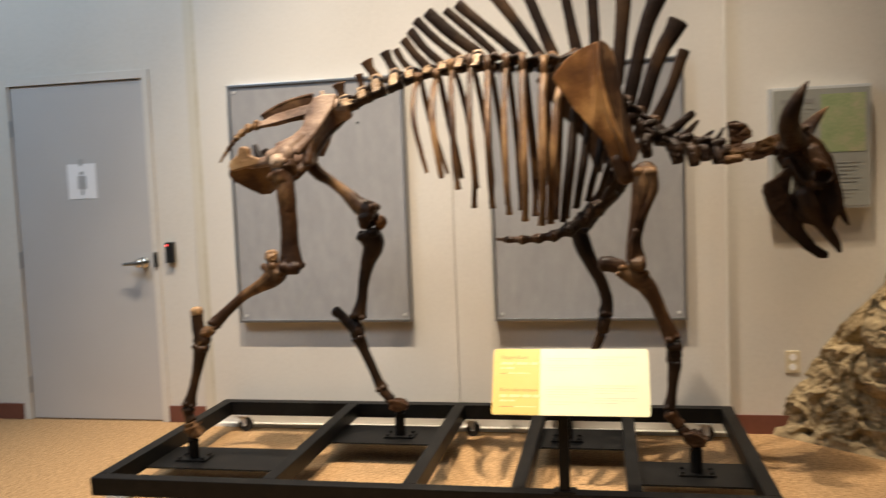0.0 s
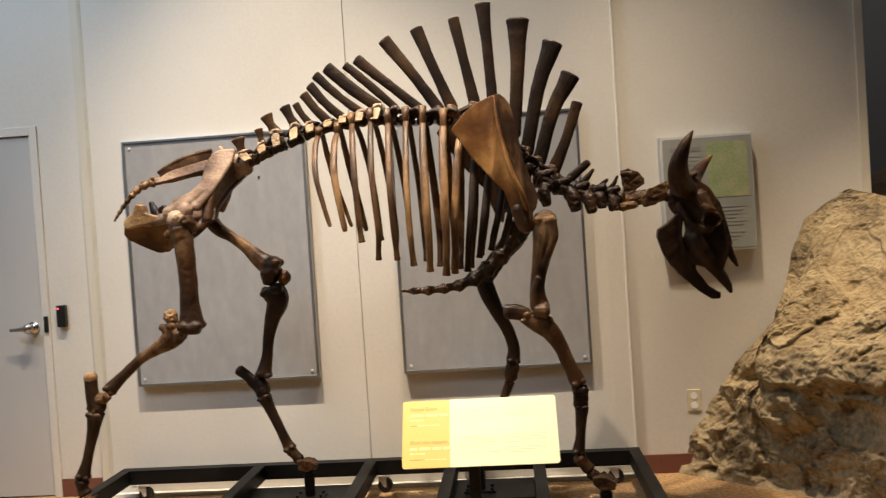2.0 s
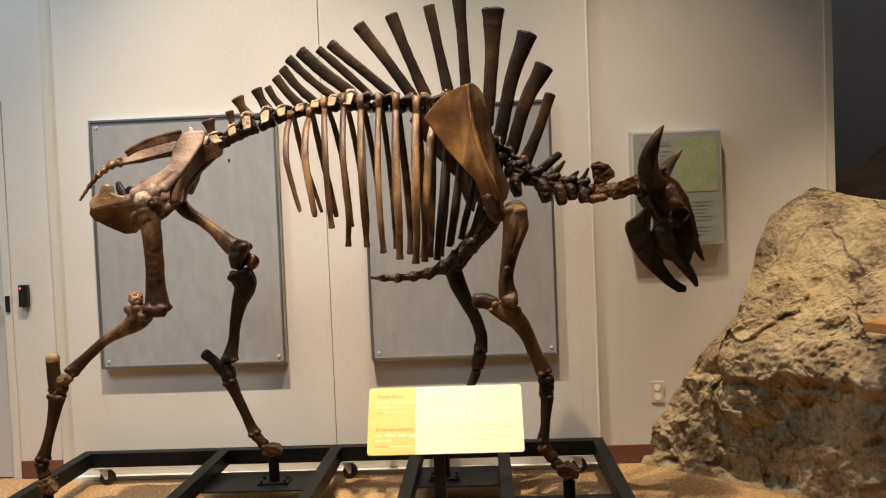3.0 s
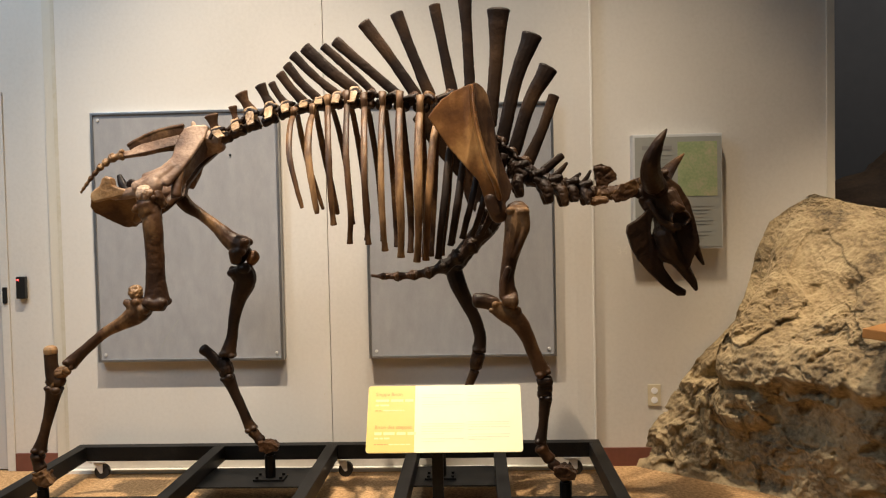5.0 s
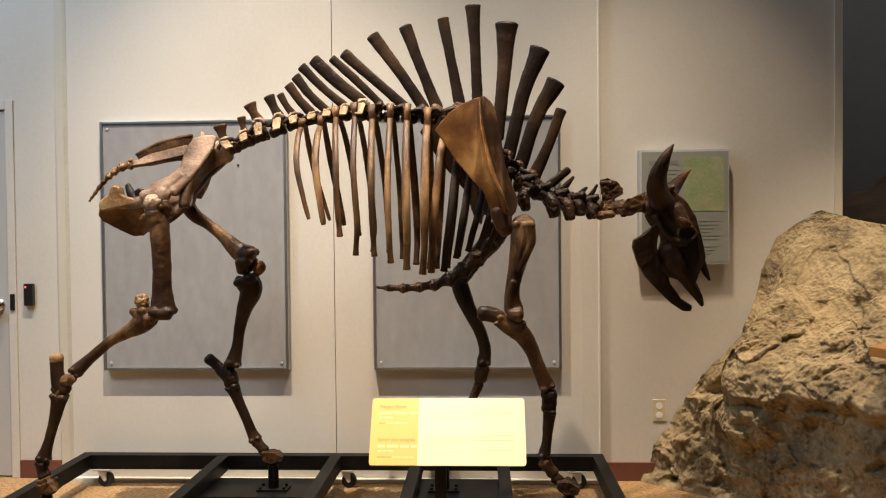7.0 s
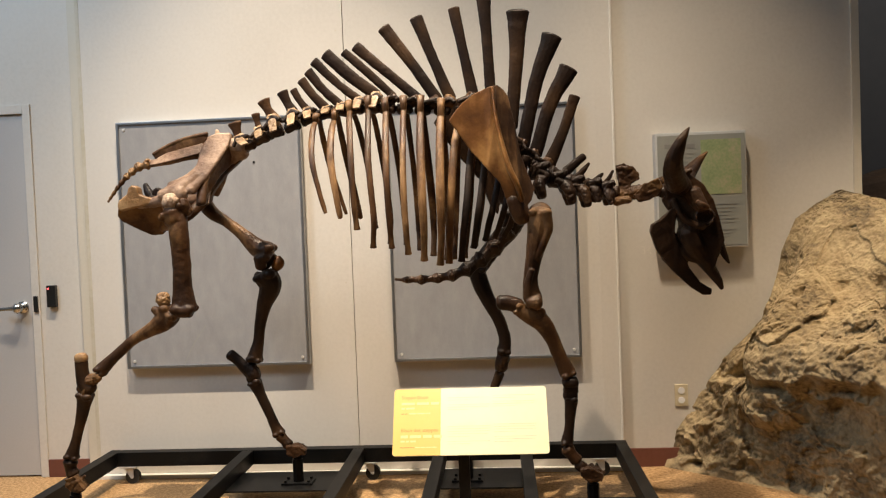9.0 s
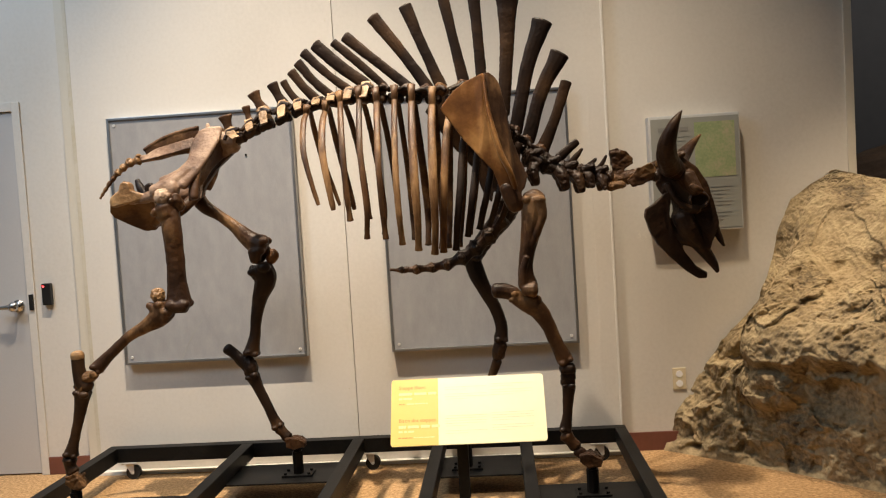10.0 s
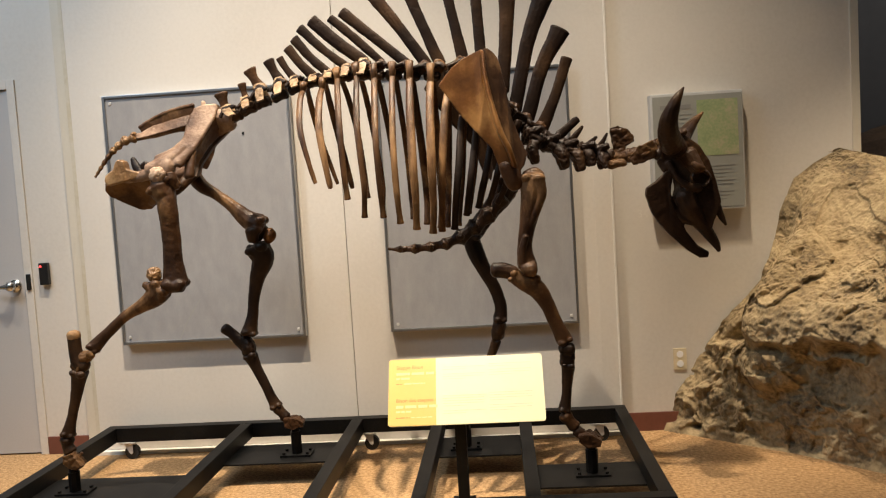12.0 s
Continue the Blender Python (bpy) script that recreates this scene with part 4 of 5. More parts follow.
for a, b in zip(TAIL, TAIL[1:]):
    d = Vector(b) - Vector(a)
    p, q, w = Vector(a) + d * 0.08, Vector(a) + d * 0.5, Vector(a) + d * 0.92
    bone("tail_vertebra", [[(*p[:3], p[3] * 1.25), (*q[:3], q[3] * 0.75), (*w[:3], w[3] * 1.2)]], BONE_PALE if a[3] > 0.015 else BONE, 1.0, 0.0025, 0.002, knobs=[((a[0], MID, a[2] + a[3] * 0.8), a[3] * 0.6, (1, 1.8, 1))], smooth=1)

# hind legs
bone("femur", [[(1.223, -0.880, 1.464, 0.0445), (1.237, -0.900, 1.360, 0.0442), (1.243, -0.900, 1.237, 0.0416), (1.243, -0.900, 1.114, 0.0443), (1.245, -0.900, 1.028, 0.0574)], [(1.244, -0.870, 1.454, 0.0340), (1.261, -0.850, 1.465, 0.0315)],
               [(1.210, -0.900, 1.449, 0.0443), (1.220, -0.900, 1.405, 0.0443)], [(1.179, -0.920, 1.434, 0.0169), (1.168, -0.920, 1.419, 0.0156)], [(1.227, -0.930, 1.014, 0.0285), (1.276, -0.930, 1.014, 0.0310)], [(1.202, -0.870, 1.008, 0.0290), (1.258, -0.870, 1.008, 0.0315)]], BONE, 0.85, 0.004, 0.006)
bone("trochanter", [[(1.205, -0.910, 1.512, 0.0338), (1.210, -0.910, 1.493, 0.0416), (1.215, -0.910, 1.473, 0.0338)]], BONE_GREY, 0.8, 0.003, 0.010)
bone("femur_head", [[(1.260, -0.890, 1.493, 0.0247), (1.262, -0.890, 1.468, 0.0260), (1.269, -0.870, 1.444, 0.0287)]], BONE_MIX, 1.0, 0.0035, 0.008)
bone("patella", [[(1.148, -0.900, 1.083, 0.0289), (1.152, -0.900, 1.065, 0.0355), (1.162, -0.900, 1.050, 0.0289)]], BONE_PALE, 0.9, 0.003, 0.010)
bone("tibia", [[(1.179, -0.900, 1.001, 0.0525), (1.138, -0.900, 0.962, 0.0449), (1.078, -0.900, 0.927, 0.0292), (1.004, -0.900, 0.887, 0.0241), (0.920, -0.900, 0.818, 0.0244), (0.853, -0.900, 0.758, 0.0329)], [(1.109, -0.910, 1.024, 0.0158), (1.148, -0.910, 1.002, 0.0315), (1.188, -0.910, 0.968, 0.0393)]], BONE_MIX, 0.85, 0.004, 0.005)
bone("calcaneus", [[(0.765, -0.900, 0.807, 0.0304), (0.766, -0.900, 0.755, 0.0304), (0.776, -0.900, 0.703, 0.0360), (0.796, -0.900, 0.673, 0.0387)]], BONE_DARK_SHADED, 0.75, 0.004, 0.004)
bone("calcaneal_tuber", [[(0.765, -0.900, 0.822, 0.0318), (0.765, -0.900, 0.807, 0.0318)]], BONE_PALE, 0.8, 0.003, 0.003)
bone("tarsal_bone", [[(0.796, -0.900, 0.713, 0.0332), (0.827, -0.900, 0.723, 0.0275)], [(0.745, -0.900, 0.683, 0.0167), (0.785, -0.900, 0.668, 0.0360)]], BONE, 0.9, 0.003, 0.008)
bone("tarsal_bone", [[(0.837, -0.920, 0.736, 0.0191), (0.852, -0.920, 0.722, 0.0164)]], BONE, 0.9, 0.003, 0.004)
bone("metatarsal", [[(0.775, -0.900, 0.643, 0.0389), (0.764, -0.900, 0.598, 0.0307), (0.742, -0.900, 0.513, 0.0238), (0.715, -0.900, 0.428, 0.0240), (0.699, -0.900, 0.378, 0.0327)]], BONE_DARK_SHADED, 0.85, 0.004, 0.004)
bone("phalanx", [[(0.691, -0.900, 0.350, 0.0342), (0.690, -0.900, 0.325, 0.0257), (0.700, -0.900, 0.298, 0.0314)]], BONE_DARK_SHADED, 0.9, 0.003, 0.005)
bone("hoof", [[(0.738, -0.900, 0.273, 0.0114), (0.756, -0.900, 0.288, 0.0085)]], BONE, 0.8, 0.003, 0.012, smooth=2, plates=[([(0.689, -0.930, 0.286), (0.729, -0.930, 0.302), (0.749, -0.930, 0.277), (0.774, -0.930, 0.238), (0.753, -0.930, 0.225), (0.708, -0.930, 0.229), (0.688, -0.930, 0.252)], 0.045), ([(0.670, -0.870, 0.268), (0.707, -0.870, 0.279), (0.727, -0.870, 0.264), (0.752, -0.870, 0.228), (0.731, -0.870, 0.216), (0.685, -0.870, 0.218)], 0.045)])

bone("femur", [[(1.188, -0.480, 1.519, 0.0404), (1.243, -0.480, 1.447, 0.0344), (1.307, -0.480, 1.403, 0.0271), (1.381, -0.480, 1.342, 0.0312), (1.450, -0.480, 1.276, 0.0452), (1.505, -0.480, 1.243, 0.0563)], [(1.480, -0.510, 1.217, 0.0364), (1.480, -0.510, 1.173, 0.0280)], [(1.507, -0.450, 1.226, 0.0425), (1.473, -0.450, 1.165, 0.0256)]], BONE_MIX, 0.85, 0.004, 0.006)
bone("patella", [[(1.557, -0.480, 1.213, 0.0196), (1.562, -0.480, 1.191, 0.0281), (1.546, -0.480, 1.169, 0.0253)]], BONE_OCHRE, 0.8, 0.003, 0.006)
# Far tibia to phalanx in the dark tone, which carries the body's shade.
bone("tibia", [[(1.498, -0.480, 1.122, 0.0620), (1.514, -0.480, 1.079, 0.0564), (1.480, -0.480, 0.988, 0.0382), (1.456, -0.480, 0.892, 0.0284), (1.442, -0.480, 0.804, 0.0285), (1.421, -0.480, 0.726, 0.0401)], [(1.448, -0.480, 1.134, 0.0198), (1.492, -0.480, 1.117, 0.0282)]], BONE_DARK_SHADED, 0.85, 0.004, 0.005)
bone("calcaneus", [[(1.299, -0.480, 0.748, 0.0289), (1.332, -0.480, 0.721, 0.0259), (1.371, -0.480, 0.682, 0.0317), (1.398, -0.480, 0.660, 0.0374)]], BONE_DARK_SHADED, 0.75, 0.004, 0.005)
bone("tarsal_bone", [[(1.393, -0.480, 0.693, 0.0287), (1.409, -0.480, 0.649, 0.0402), (1.401, -0.480, 0.621, 0.0317)]], BONE_DARK_SHADED, 0.9, 0.003, 0.008)
bone("metatarsal", [[(1.417, -0.480, 0.605, 0.0360), (1.441, -0.480, 0.547, 0.0274), (1.477, -0.480, 0.464, 0.0245), (1.507, -0.480, 0.390, 0.0260), (1.523, -0.480, 0.357, 0.0318)]], BONE_DARK_SHADED, 0.85, 0.004, 0.004)
bone("phalanx", [[(1.531, -0.480, 0.340, 0.0290), (1.550, -0.480, 0.318, 0.0246), (1.567, -0.480, 0.296, 0.0290)]], BONE_DARK_SHADED, 0.9, 0.003, 0.005)
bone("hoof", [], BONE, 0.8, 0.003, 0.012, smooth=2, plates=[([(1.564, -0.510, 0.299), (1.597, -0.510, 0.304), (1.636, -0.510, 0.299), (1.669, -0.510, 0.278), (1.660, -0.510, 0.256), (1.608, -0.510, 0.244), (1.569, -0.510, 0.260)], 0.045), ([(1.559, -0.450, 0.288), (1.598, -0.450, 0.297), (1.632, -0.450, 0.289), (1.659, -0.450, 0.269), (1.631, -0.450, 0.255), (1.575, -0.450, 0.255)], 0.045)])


# fore legs
REAR_BLADE = [(2.438, -0.840, 1.797), (2.473, -0.840, 1.843), (2.510, -0.842, 1.877), (2.552, -0.848, 1.905), (2.591, -0.855, 1.920), (2.630, -0.870, 1.932), (2.641, -0.900, 1.776), (2.681, -0.920, 1.592), (2.723, -0.925, 1.496), (2.740, -0.910, 1.424), (2.724, -0.900, 1.353), (2.690, -0.895, 1.396), (2.650, -0.885, 1.517), (2.599, -0.870, 1.576), (2.529, -0.855, 1.661), (2.477, -0.845, 1.740)]
FRONT_BLADE = [(2.630, -0.870, 1.932), (2.647, -0.865, 1.935), (2.673, -0.855, 1.916), (2.693, -0.850, 1.883), (2.714, -0.850, 1.781), (2.733, -0.855, 1.649), (2.762, -0.865, 1.559), (2.792, -0.880, 1.485), (2.777, -0.890, 1.434), (2.760, -0.900, 1.415), (2.760, -0.900, 1.372), (2.740, -0.910, 1.424), (2.723, -0.925, 1.496), (2.681, -0.920, 1.592), (2.641, -0.900, 1.776)]
bone("scapula", [[(2.630, -0.872, 1.919, 0.0080), (2.641, -0.918, 1.775, 0.0105), (2.681, -0.948, 1.596, 0.0135), (2.718, -0.952, 1.507, 0.0125), (2.738, -0.925, 1.439, 0.0120)]], BONE_OCHRE, 2.4, 0.0035, 0.0015, plates=[(REAR_BLADE, 0.02)], smooth=5)
# Front half split off in darker bone for the shadow of the ridge.
bone("scapula_front", [], BONE_MIX, 1.0, 0.004, 0.002, plates=[(FRONT_BLADE, 0.02)], smooth=6)
# Far scapula darker than the near one: its shade is in the colour.
bone("scapula", [], BONE_DARK_SHADED, 1.0, 0.004, 0.004, plates=[([(x - 0.09, 2 * MID - y, z + 0.03) for x, y, z in REAR_BLADE], 0.018), ([(x - 0.09, 2 * MID - y, z + 0.03) for x, y, z in FRONT_BLADE], 0.018)], smooth=4)
# Neck browner than the blade, with the ridge's shade in its colour.
bone("scapula_neck", [[(2.705, -0.900, 1.444, 0.0362), (2.731, -0.900, 1.381, 0.0411), (2.743, -0.900, 1.357, 0.0362)]], BONE, 0.8, 0.004, 0.004)
bone("humerus", [[(2.812, -0.895, 1.375, 0.053), (2.806, -0.900, 1.310, 0.050), (2.788, -0.900, 1.225, 0.040), (2.768, -0.900, 1.136, 0.031), (2.762, -0.900, 1.075, 0.034), (2.768, -0.900, 1.025, 0.042)], [(2.785, -0.880, 1.390, 0.026), (2.820, -0.885, 1.402, 0.026), (2.846, -0.895, 1.388, 0.022)],
                 [(2.836, -0.925, 1.370, 0.026), (2.842, -0.925, 1.310, 0.022), (2.820, -0.925, 1.250, 0.018), (2.792, -0.920, 1.190, 0.014)], [(2.768, -0.925, 1.140, 0.014), (2.750, -0.925, 1.080, 0.017), (2.750, -0.925, 1.020, 0.020)], [(2.752, -0.930, 1.003, 0.026), (2.792, -0.930, 1.000, 0.032)]], BONE_MIX, 0.85, 0.0035, 0.005)
bone("olecranon", [[(2.631, -0.900, 1.005, 0.0340), (2.669, -0.900, 1.001, 0.0340), (2.713, -0.900, 0.986, 0.0316)]], BONE_MIX, 0.75, 0.004, 0.006)
bone("radius", [[(2.708, -0.900, 0.976, 0.0316), (2.758, -0.900, 0.947, 0.0413), (2.809, -0.900, 0.909, 0.0390), (2.847, -0.900, 0.841, 0.0318), (2.878, -0.900, 0.761, 0.0307), (2.909, -0.900, 0.691, 0.0357)], [(2.775, -0.910, 0.963, 0.0267), (2.808, -0.910, 0.953, 0.0243)]], BONE, 0.85, 0.004, 0.005)
bone("carpal_bone", [[(2.894, -0.910, 0.654, 0.0246), (2.937, -0.910, 0.655, 0.0271)], [(2.899, -0.900, 0.623, 0.0272), (2.935, -0.900, 0.623, 0.0272)]], BONE_DARK_SHADED, 0.9, 0.003, 0.007)
bone("carpal_bone", [[(2.897, -0.900, 0.599, 0.0248), (2.933, -0.900, 0.599, 0.0248)]], BONE_DARK_SHADED, 0.9, 0.003, 0.005)
bone("metacarpal", [[(2.918, -0.900, 0.580, 0.0298), (2.913, -0.900, 0.531, 0.0249), (2.906, -0.900, 0.458, 0.0212), (2.894, -0.900, 0.395, 0.0276)]], BONE_DARK_SHADED, 0.85, 0.004, 0.004)
bone("phalanx", [[(2.896, -0.900, 0.366, 0.0314), (2.913, -0.900, 0.342, 0.0252), (2.932, -0.900, 0.318, 0.0278)]], BONE, 0.9, 0.003, 0.006)
bone("phalanx", [[(2.942, -0.900, 0.298, 0.0253), (2.961, -0.900, 0.284, 0.0254)]], BONE, 0.9, 0.003, 0.006)
bone("hoof", [], BONE, 0.8, 0.003, 0.012, smooth=2, plates=[([(2.944, -0.930, 0.293), (2.977, -0.930, 0.298), (3.010, -0.930, 0.289), (3.044, -0.930, 0.265), (3.034, -0.930, 0.241), (2.982, -0.930, 0.233), (2.948, -0.930, 0.254)], 0.045), ([(2.964, -0.870, 0.284), (2.998, -0.870, 0.290), (3.031, -0.870, 0.275), (3.056, -0.870, 0.251), (3.022, -0.870, 0.236), (2.973, -0.870, 0.240)], 0.045)])

# Far fore leg all in the dark tone, shade under the body included.
bone("humerus", [[(2.707, -0.480, 1.357, 0.0595), (2.669, -0.480, 1.298, 0.0541), (2.615, -0.480, 1.239, 0.0460), (2.566, -0.480, 1.180, 0.0460), (2.534, -0.480, 1.147, 0.0515)]], BONE_DARK_SHADED, 0.85, 0.004, 0.007)
bone("olecranon", [[(2.463, -0.480, 1.131, 0.0217), (2.496, -0.480, 1.115, 0.0298), (2.539, -0.480, 1.093, 0.0352)]], BONE_DARK_SHADED, 0.8, 0.004, 0.007)
bone("radius", [[(2.523, -0.480, 1.120, 0.0406), (2.544, -0.480, 1.044, 0.0407), (2.582, -0.480, 0.960, 0.0340), (2.624, -0.480, 0.871, 0.0300), (2.646, -0.480, 0.789, 0.0301), (2.640, -0.480, 0.729, 0.0356)]], BONE_DARK_SHADED, 0.85, 0.004, 0.005)
bone("carpal_bone", [[(2.637, -0.480, 0.702, 0.0356), (2.626, -0.480, 0.669, 0.0343), (2.621, -0.480, 0.642, 0.0316)]], BONE_DARK_SHADED, 0.9, 0.003, 0.008)
bone("metacarpal", [[(2.615, -0.480, 0.620, 0.0248), (2.585, -0.480, 0.550, 0.0207), (2.552, -0.480, 0.470, 0.0208), (2.530, -0.480, 0.418, 0.0250)]], BONE_DARK_SHADED, 0.85, 0.004, 0.004)
bone("phalanx", [[(2.519, -0.480, 0.394, 0.0251), (2.492, -0.480, 0.363, 0.0237), (2.465, -0.480, 0.341, 0.0252)]], BONE_DARK_SHADED, 0.9, 0.003, 0.005)
bone("hoof", [], BONE_DARK_SHADED, 0.8, 0.003, 0.012, smooth=2, plates=[([(2.461, -0.510, 0.349), (2.477, -0.510, 0.327), (2.460, -0.510, 0.300), (2.406, -0.510, 0.300), (2.401, -0.510, 0.316)], 0.045), ([(2.469, -0.450, 0.339), (2.480, -0.450, 0.317), (2.463, -0.450, 0.295), (2.414, -0.450, 0.295)], 0.045)])

# head
FACE = [(3.375, -0.690, 1.485), (3.420, -0.690, 1.520), (3.475, -0.690, 1.530), (3.535, -0.690, 1.479), (3.575, -0.690, 1.413), (3.600, -0.690, 1.327), (3.620, -0.690, 1.231), (3.600, -0.690, 1.186), (3.575, -0.690, 1.120), (3.535, -0.690, 1.131), (3.490, -0.690, 1.151), (3.455, -0.690, 1.181), (3.435, -0.690, 1.242), (3.450, -0.690, 1.303), (3.440, -0.690, 1.364), (3.405, -0.690, 1.399), (3.375, -0.690, 1.440)]
skull = bone("skull", [
    [(3.360, -0.690, 1.455, 0.0261), (3.410, -0.690, 1.455, 0.0445)],
    [(3.463, -0.745, 1.274, 0.0439), (3.488, -0.740, 1.209, 0.0467), (3.530, -0.730, 1.148, 0.0339), (3.573, -0.720, 1.087, 0.0249), (3.598, -0.718, 1.047, 0.0171), (3.610, -0.718, 1.017, 0.0092)],
    mirror_head([(3.463, -0.745, 1.274, 0.0439), (3.488, -0.740, 1.209, 0.0467), (3.530, -0.730, 1.148, 0.0339), (3.573, -0.720, 1.087, 0.0249), (3.598, -0.718, 1.047, 0.0171)]),
    [(3.585, -0.690, 1.297, 0.0343), (3.610, -0.690, 1.221, 0.0212), (3.632, -0.690, 1.166, 0.0146), (3.650, -0.690, 1.128, 0.0066)],
    [(3.449, -0.740, 1.468, 0.0440), (3.411, -0.800, 1.496, 0.0457)], mirror_head([(3.449, -0.740, 1.468, 0.0440), (3.411, -0.800, 1.496, 0.0457)]),
    [(3.486, -0.750, 1.443, 0.0388), (3.519, -0.775, 1.378, 0.0309)], [(3.400, -0.760, 1.413, 0.0154), (3.436, -0.775, 1.339, 0.0141), (3.485, -0.775, 1.304, 0.0167), (3.525, -0.770, 1.299, 0.0193)],
    [(3.377, -0.730, 1.424, 0.0232), (3.395, -0.740, 1.384, 0.0206)],
    [(3.418, -0.745, 1.209, 0.0155), (3.453, -0.745, 1.169, 0.0168), (3.508, -0.740, 1.144, 0.0156)],
], BONE_SKULL, 1.0, 0.0035, 0.006, label="dark brown bison skull", smooth=3, plates=[(FACE, 0.13)])
rim = bmesh.new()
c = Vector((3.531, -0.756, 1.338))
for k in range(16):
    a, b = 2 * math.pi * k / 16, 2 * math.pi * (k + 1) / 16
    sweep(rim, [(c.x + 0.038 * math.cos(a), c.y, c.z + 0.034 * math.sin(a), 0.010), (c.x + 0.038 * math.cos(b), c.y, c.z + 0.034 * math.sin(b), 0.010)], 2.8, 8, 1)
fuse(part("eye_socket", rim, BONE_SKULL, skull, "raised bony eye socket rim"), 0.003, 0.010)
bone("brow_ridge", [[(3.492, -0.805, 1.402, 0.0127), (3.511, -0.810, 1.387, 0.0166), (3.537, -0.800, 1.378, 0.0115)]], BONE, 0.8, 0.003, 0.006, parent=skull)
bone("horn_core", [[(3.413, -0.790, 1.486, 0.0510), (3.382, -0.870, 1.537, 0.0461), (3.378, -0.920, 1.591, 0.0369), (3.397, -0.940, 1.646, 0.0257), (3.420, -0.940, 1.685, 0.0147), (3.437, -0.940, 1.711, 0.0049)]], BONE_SKULL, 0.95, 0.0035, 0.004, parent=skull)
bone("horn_core", [[(3.482, -0.590, 1.498, 0.0485), (3.516, -0.530, 1.532, 0.0384), (3.557, -0.490, 1.573, 0.0277), (3.593, -0.470, 1.609, 0.0168), (3.627, -0.460, 1.641, 0.0056)]], BONE, 0.95, 0.0035, 0.004, parent=skull)
JAW = [(3.390, -0.760, 1.379), (3.415, -0.760, 1.374), (3.401, -0.758, 1.314), (3.397, -0.755, 1.274), (3.417, -0.750, 1.219), (3.439, -0.742, 1.169), (3.466, -0.732, 1.108), (3.513, -0.720, 1.045), (3.565, -0.710, 1.013), (3.560, -0.710, 0.993), (3.525, -0.712, 0.993), (3.474, -0.720, 1.027), (3.401, -0.735, 1.096), (3.354, -0.745, 1.149), (3.323, -0.752, 1.200), (3.295, -0.760, 1.280), (3.302, -0.760, 1.312), (3.341, -0.760, 1.334), (3.371, -0.760, 1.359)]
TEETH = [(3.407, -0.750, 1.259, 0.0103), (3.434, -0.742, 1.189, 0.0116), (3.455, -0.735, 1.139, 0.0091)]
bone("mandible", [TEETH], BONE_SKULL, 0.8, 0.003, 0.005, plates=[(JAW, 0.03)], smooth=6)
bone("mandible", [mirror_head(TEETH)], BONE_SKULL, 0.8, 0.003, 0.005, plates=[(mirror_head(JAW), 0.03)], smooth=6)

# ---- the boulder ----
LEFT_EDGE = ((3.475, 0.0), (3.545, 0.2), (3.675, 0.405), (3.825, 0.585), (4.005, 0.77), (4.06, 0.905), (4.085, 1.02), (4.115, 1.14), (4.19, 1.31), (4.29, 1.385), (4.40, 1.435))


def along(rows, t):
    """Straight runs through rows of equal steps."""
    t = min(max(t, 0), 1) * (len(rows) - 1)
    i = min(int(t), len(rows) - 2)
    return Vector(rows[i]).lerp(Vector(rows[i + 1]), t - i)


def crags(p):
    warp = p + 0.05 * noise.noise_vector(p * 2.1) + 0.035 * noise.noise_vector(p * 9.0) + 0.012 * noise.noise_vector(p * 26.0)
    tilt = Vector((warp.x * 0.9 + warp.z * 0.45, warp.y, warp.z * 0.95 - warp.x * 0.45))
    near, cells = noise.voronoi(tilt * 3.6)
    step = noise.cell(cells[0] * 91.7) * 0.030
    near2, cells2 = noise.voronoi(tilt * 10.0)
    facet = noise.cell(cells2[0] * 57.3)
    chip = facet * 0.016 + (near2[1] - near2[0]) * 0.010
    near3, cells3 = noise.voronoi(Vector((tilt.x * 30, tilt.y * 30, tilt.z * 22)))
    flake = noise.cell(cells3[0] * 41.9) * 0.0055
    busy = min(1.15, max(0.25, 0.7 + 1.3 * noise.noise(p * 2.6 + Vector((3.1, 0.4, 7.7)))))
    crease = noise.turbulence(tilt * 6.0, 5, True, noise_basis="PERLIN_ORIGINAL", amplitude_scale=0.62, frequency_scale=2.15) * 0.050
    grain = noise.fractal(p * 34.0, 0.6, 2.2, 3) * 0.0050
    swell = noise.fractal(p * 2.0, 0.9, 2.0, 3) * 0.05
    pit = max(0, noise.noise(Vector((tilt.x * 9, tilt.y * 9, tilt.z * 17))) - 0.36) * 0.16
    calm = min(1, max(0.28, 1.2 - (p.z - 0.75) * 1.7))
    # the brow runs across the near face and drops a little away from the wall
    height = p.z + 0.07 * noise.noise(p * 3.3) + 0.03 * noise.noise(p * 11.0) + 0.05 * (p.x - 4.3)
    rise = min(1, max(0, (height - 0.50) / 0.05))
    brow = 0.075 * rise * rise * (3 - 2 * rise) * max(0, 1 - max(0, height - 0.55) / 0.45)
    # slanting ribs below the brow
    slant = abs(noise.noise(Vector((warp.x * 5 + warp.z * 7, warp.y * 5, warp.z * 2.0)))) * 0.075 * (1 - rise)
    return swell + (step + chip * busy - pit) * calm + flake * (0.4 + 0.6 * calm) + crease * busy * (0.3 + 0.7 * calm) + grain + brow - slant - 0.05


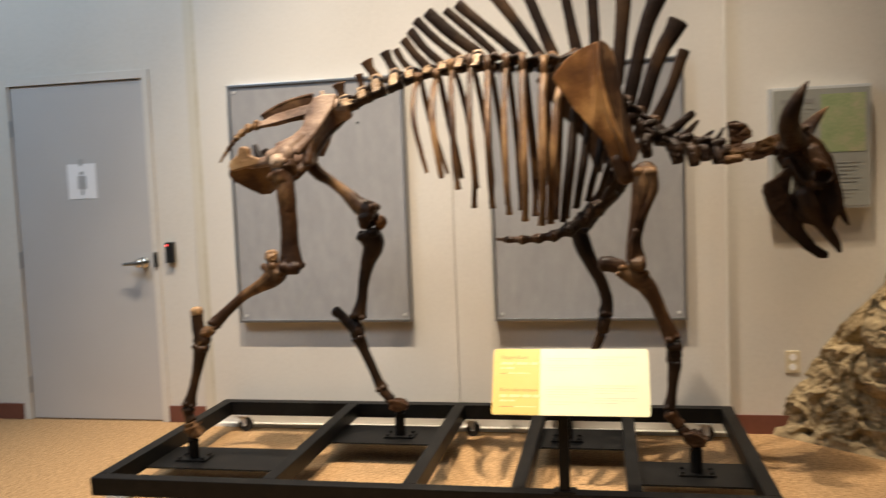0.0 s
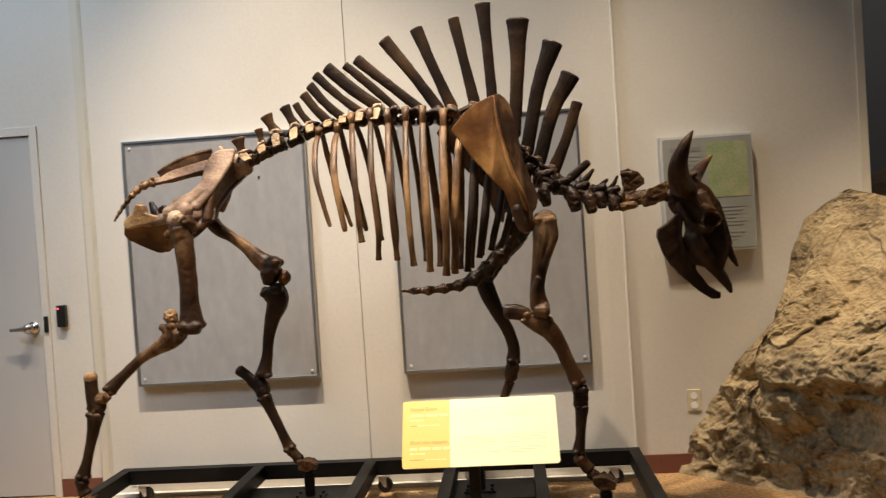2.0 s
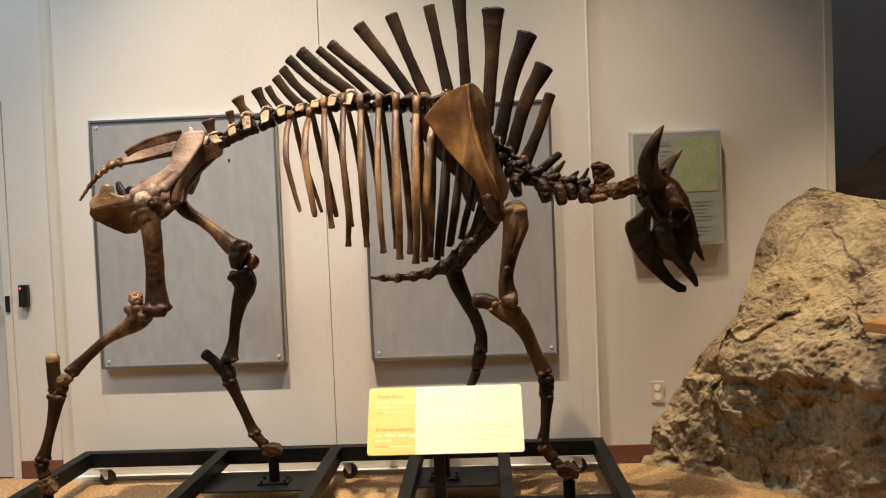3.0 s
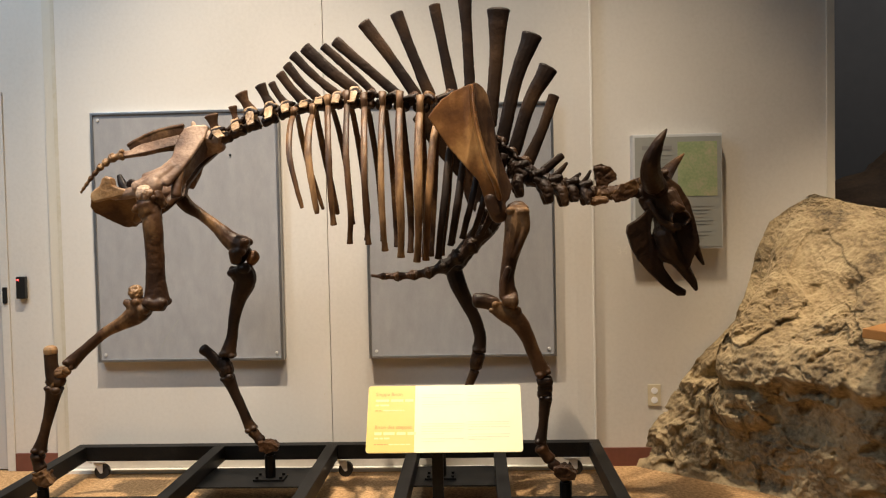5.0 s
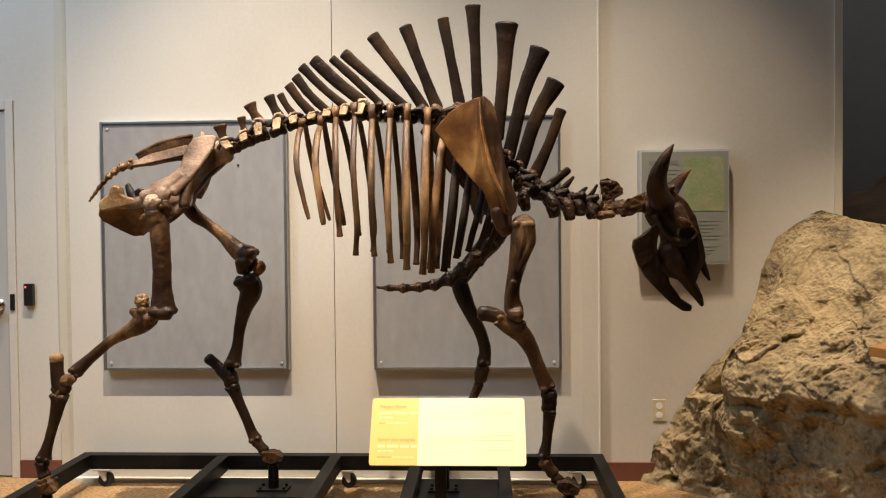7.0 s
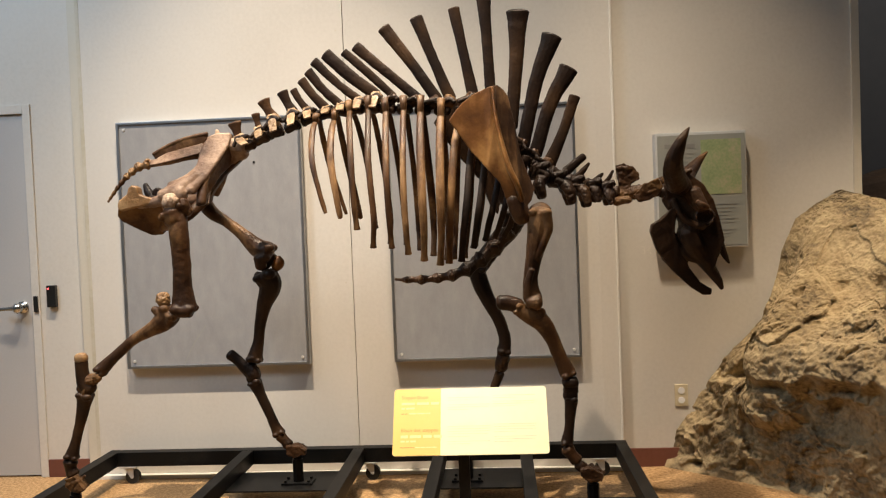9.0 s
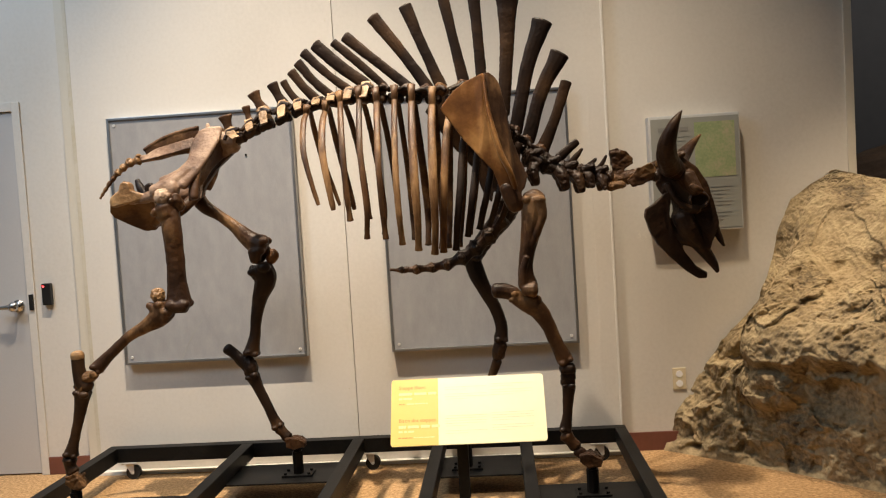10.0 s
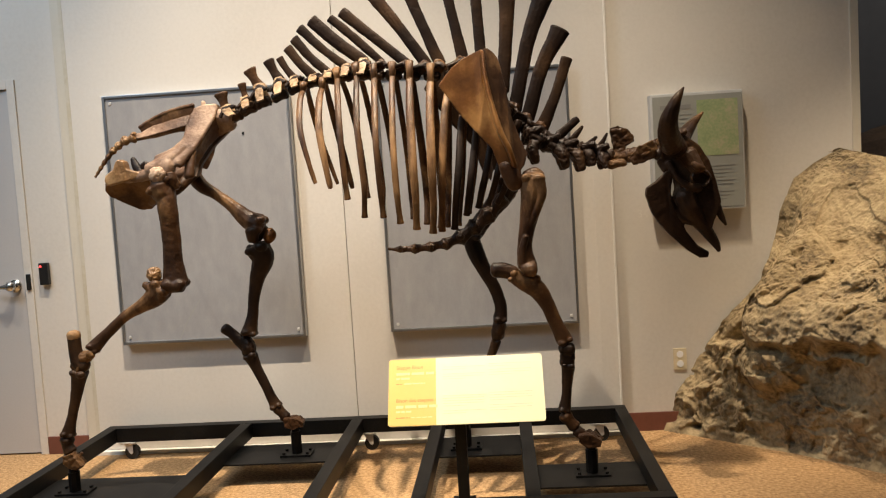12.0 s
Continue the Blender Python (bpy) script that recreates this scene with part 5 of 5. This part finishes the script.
def boulder():
    NU, NV = 520, 440
    verts, faces = [], []
    base_run = ((3.455, 0.02), (3.75, -0.22), (4.0, -0.42), (4.29, -0.74), (4.9, -1.3), (5.6, -1.7))
    top_run = ((4.365, 0.02), (4.40, -0.06), (4.55, -0.22), (4.8, -0.36), (5.2, -0.6), (5.8, -0.8))
    out = Vector((-0.5, -0.75, 0.25)).normalized()
    for i in range(NU + 1):
        u = i / NU
        b, t = along(base_run, u), along(top_run, u)
        peak = 1.435 + 0.10 * min(u, 0.15) - 0.26 * max(0, u - 0.18)
        cut = min(1, max(0, (u - 0.09) / 0.26))
        cut = cut * cut * (3 - 2 * cut)
        for j in range(NV + 1):
            v = j / NV
            if v < 0.8:
                w = v / 0.8
                e = along(LEFT_EDGE, w)
                z = e.y / 1.435
                run = (e.x - 3.455) / 0.91
                steep = -0.15 * math.sin(min(1, z / 0.45) * math.pi * 0.5) if z < 0.45 else -0.15 + 1.15 * ((z - 0.45) / 0.55) ** 1.25
                p2 = b.lerp(t, run * (1 - cut) + steep * cut)
                p = Vector((p2.x, p2.y, z * peak))
            else:
                w = (v - 0.8) / 0.2
                p = Vector((t.x + w * 0.5, t.y + w * (0.9 if u > 0.05 else 0.02 + 17 * u), peak - 0.12 * w * w))
            k = crags(p) * (0.45 + 0.55 * min(1, u * 12))
            # a paler slab that juts out low on the near end
            sx, sz = (p.x - 3.87) / 0.15, (p.z - 0.40) / 0.10
            k += 0.075 * max(0, 1 - (sx * sx + sz * sz) ** 2)
            if p.z < 0.06:
                k *= p.z / 0.06
            q = p + out * k
            verts.append((q.x, q.y, max(q.z, -0.002)))
    for i in range(NU):
        for j in range(NV):
            a = i * (NV + 1) + j
            faces.append((a, a + NV + 1, a + NV + 2, a + 1))
    me = bpy.data.meshes.new("boulder")
    me.from_pydata(verts, [], faces)
    me.materials.append(ROCK)
    me.polygons.foreach_set("use_smooth", [True] * len(me.polygons))
    return tagged(new("boulder", me), "craggy tan cast limestone boulder against the wall", "rock")


boulder()


def mound():
    bm = bmesh.new()
    bmesh.ops.create_icosphere(bm, subdivisions=5, radius=1.0)
    for v in bm.verts:
        k = 1 + 0.12 * noise.fractal(v.co * 2.0, 0.8, 2.0, 5)
        v.co = Vector((6.3 + v.co.x * 2.0 * k, 1.7 + v.co.y * 1.0 * k, 0.70 + v.co.z * 1.12 * k))
    return tagged(finish("dark_mound", bm, DARK_ROCK, smooth=True), "dark brown rocky mound in the diorama", "rock")


mound()


# a small wooden ledge fixed on the boulder
ledge_bm = block(-0.17, 0.17, -0.17, 0.17, -0.02, 0.02, bevel=0.004)
ledge_bm.transform(pose(4.447, -1.000, 0.841, 4, 0, 43))
tagged(finish("wooden_ledge", ledge_bm, WOOD), "small orange varnished wooden ledge on the boulder", "ledge")

mark = thing("chalk_mark", (3.37, 0.04, 1.19), "faint white number chalked on the wall", "marking")
lettering("numeral", "34", 0.062, (0, 0, 0), CHALK, mark, pose(3.388, 0.0385, 1.147, 90, 0, 0), 0.005)
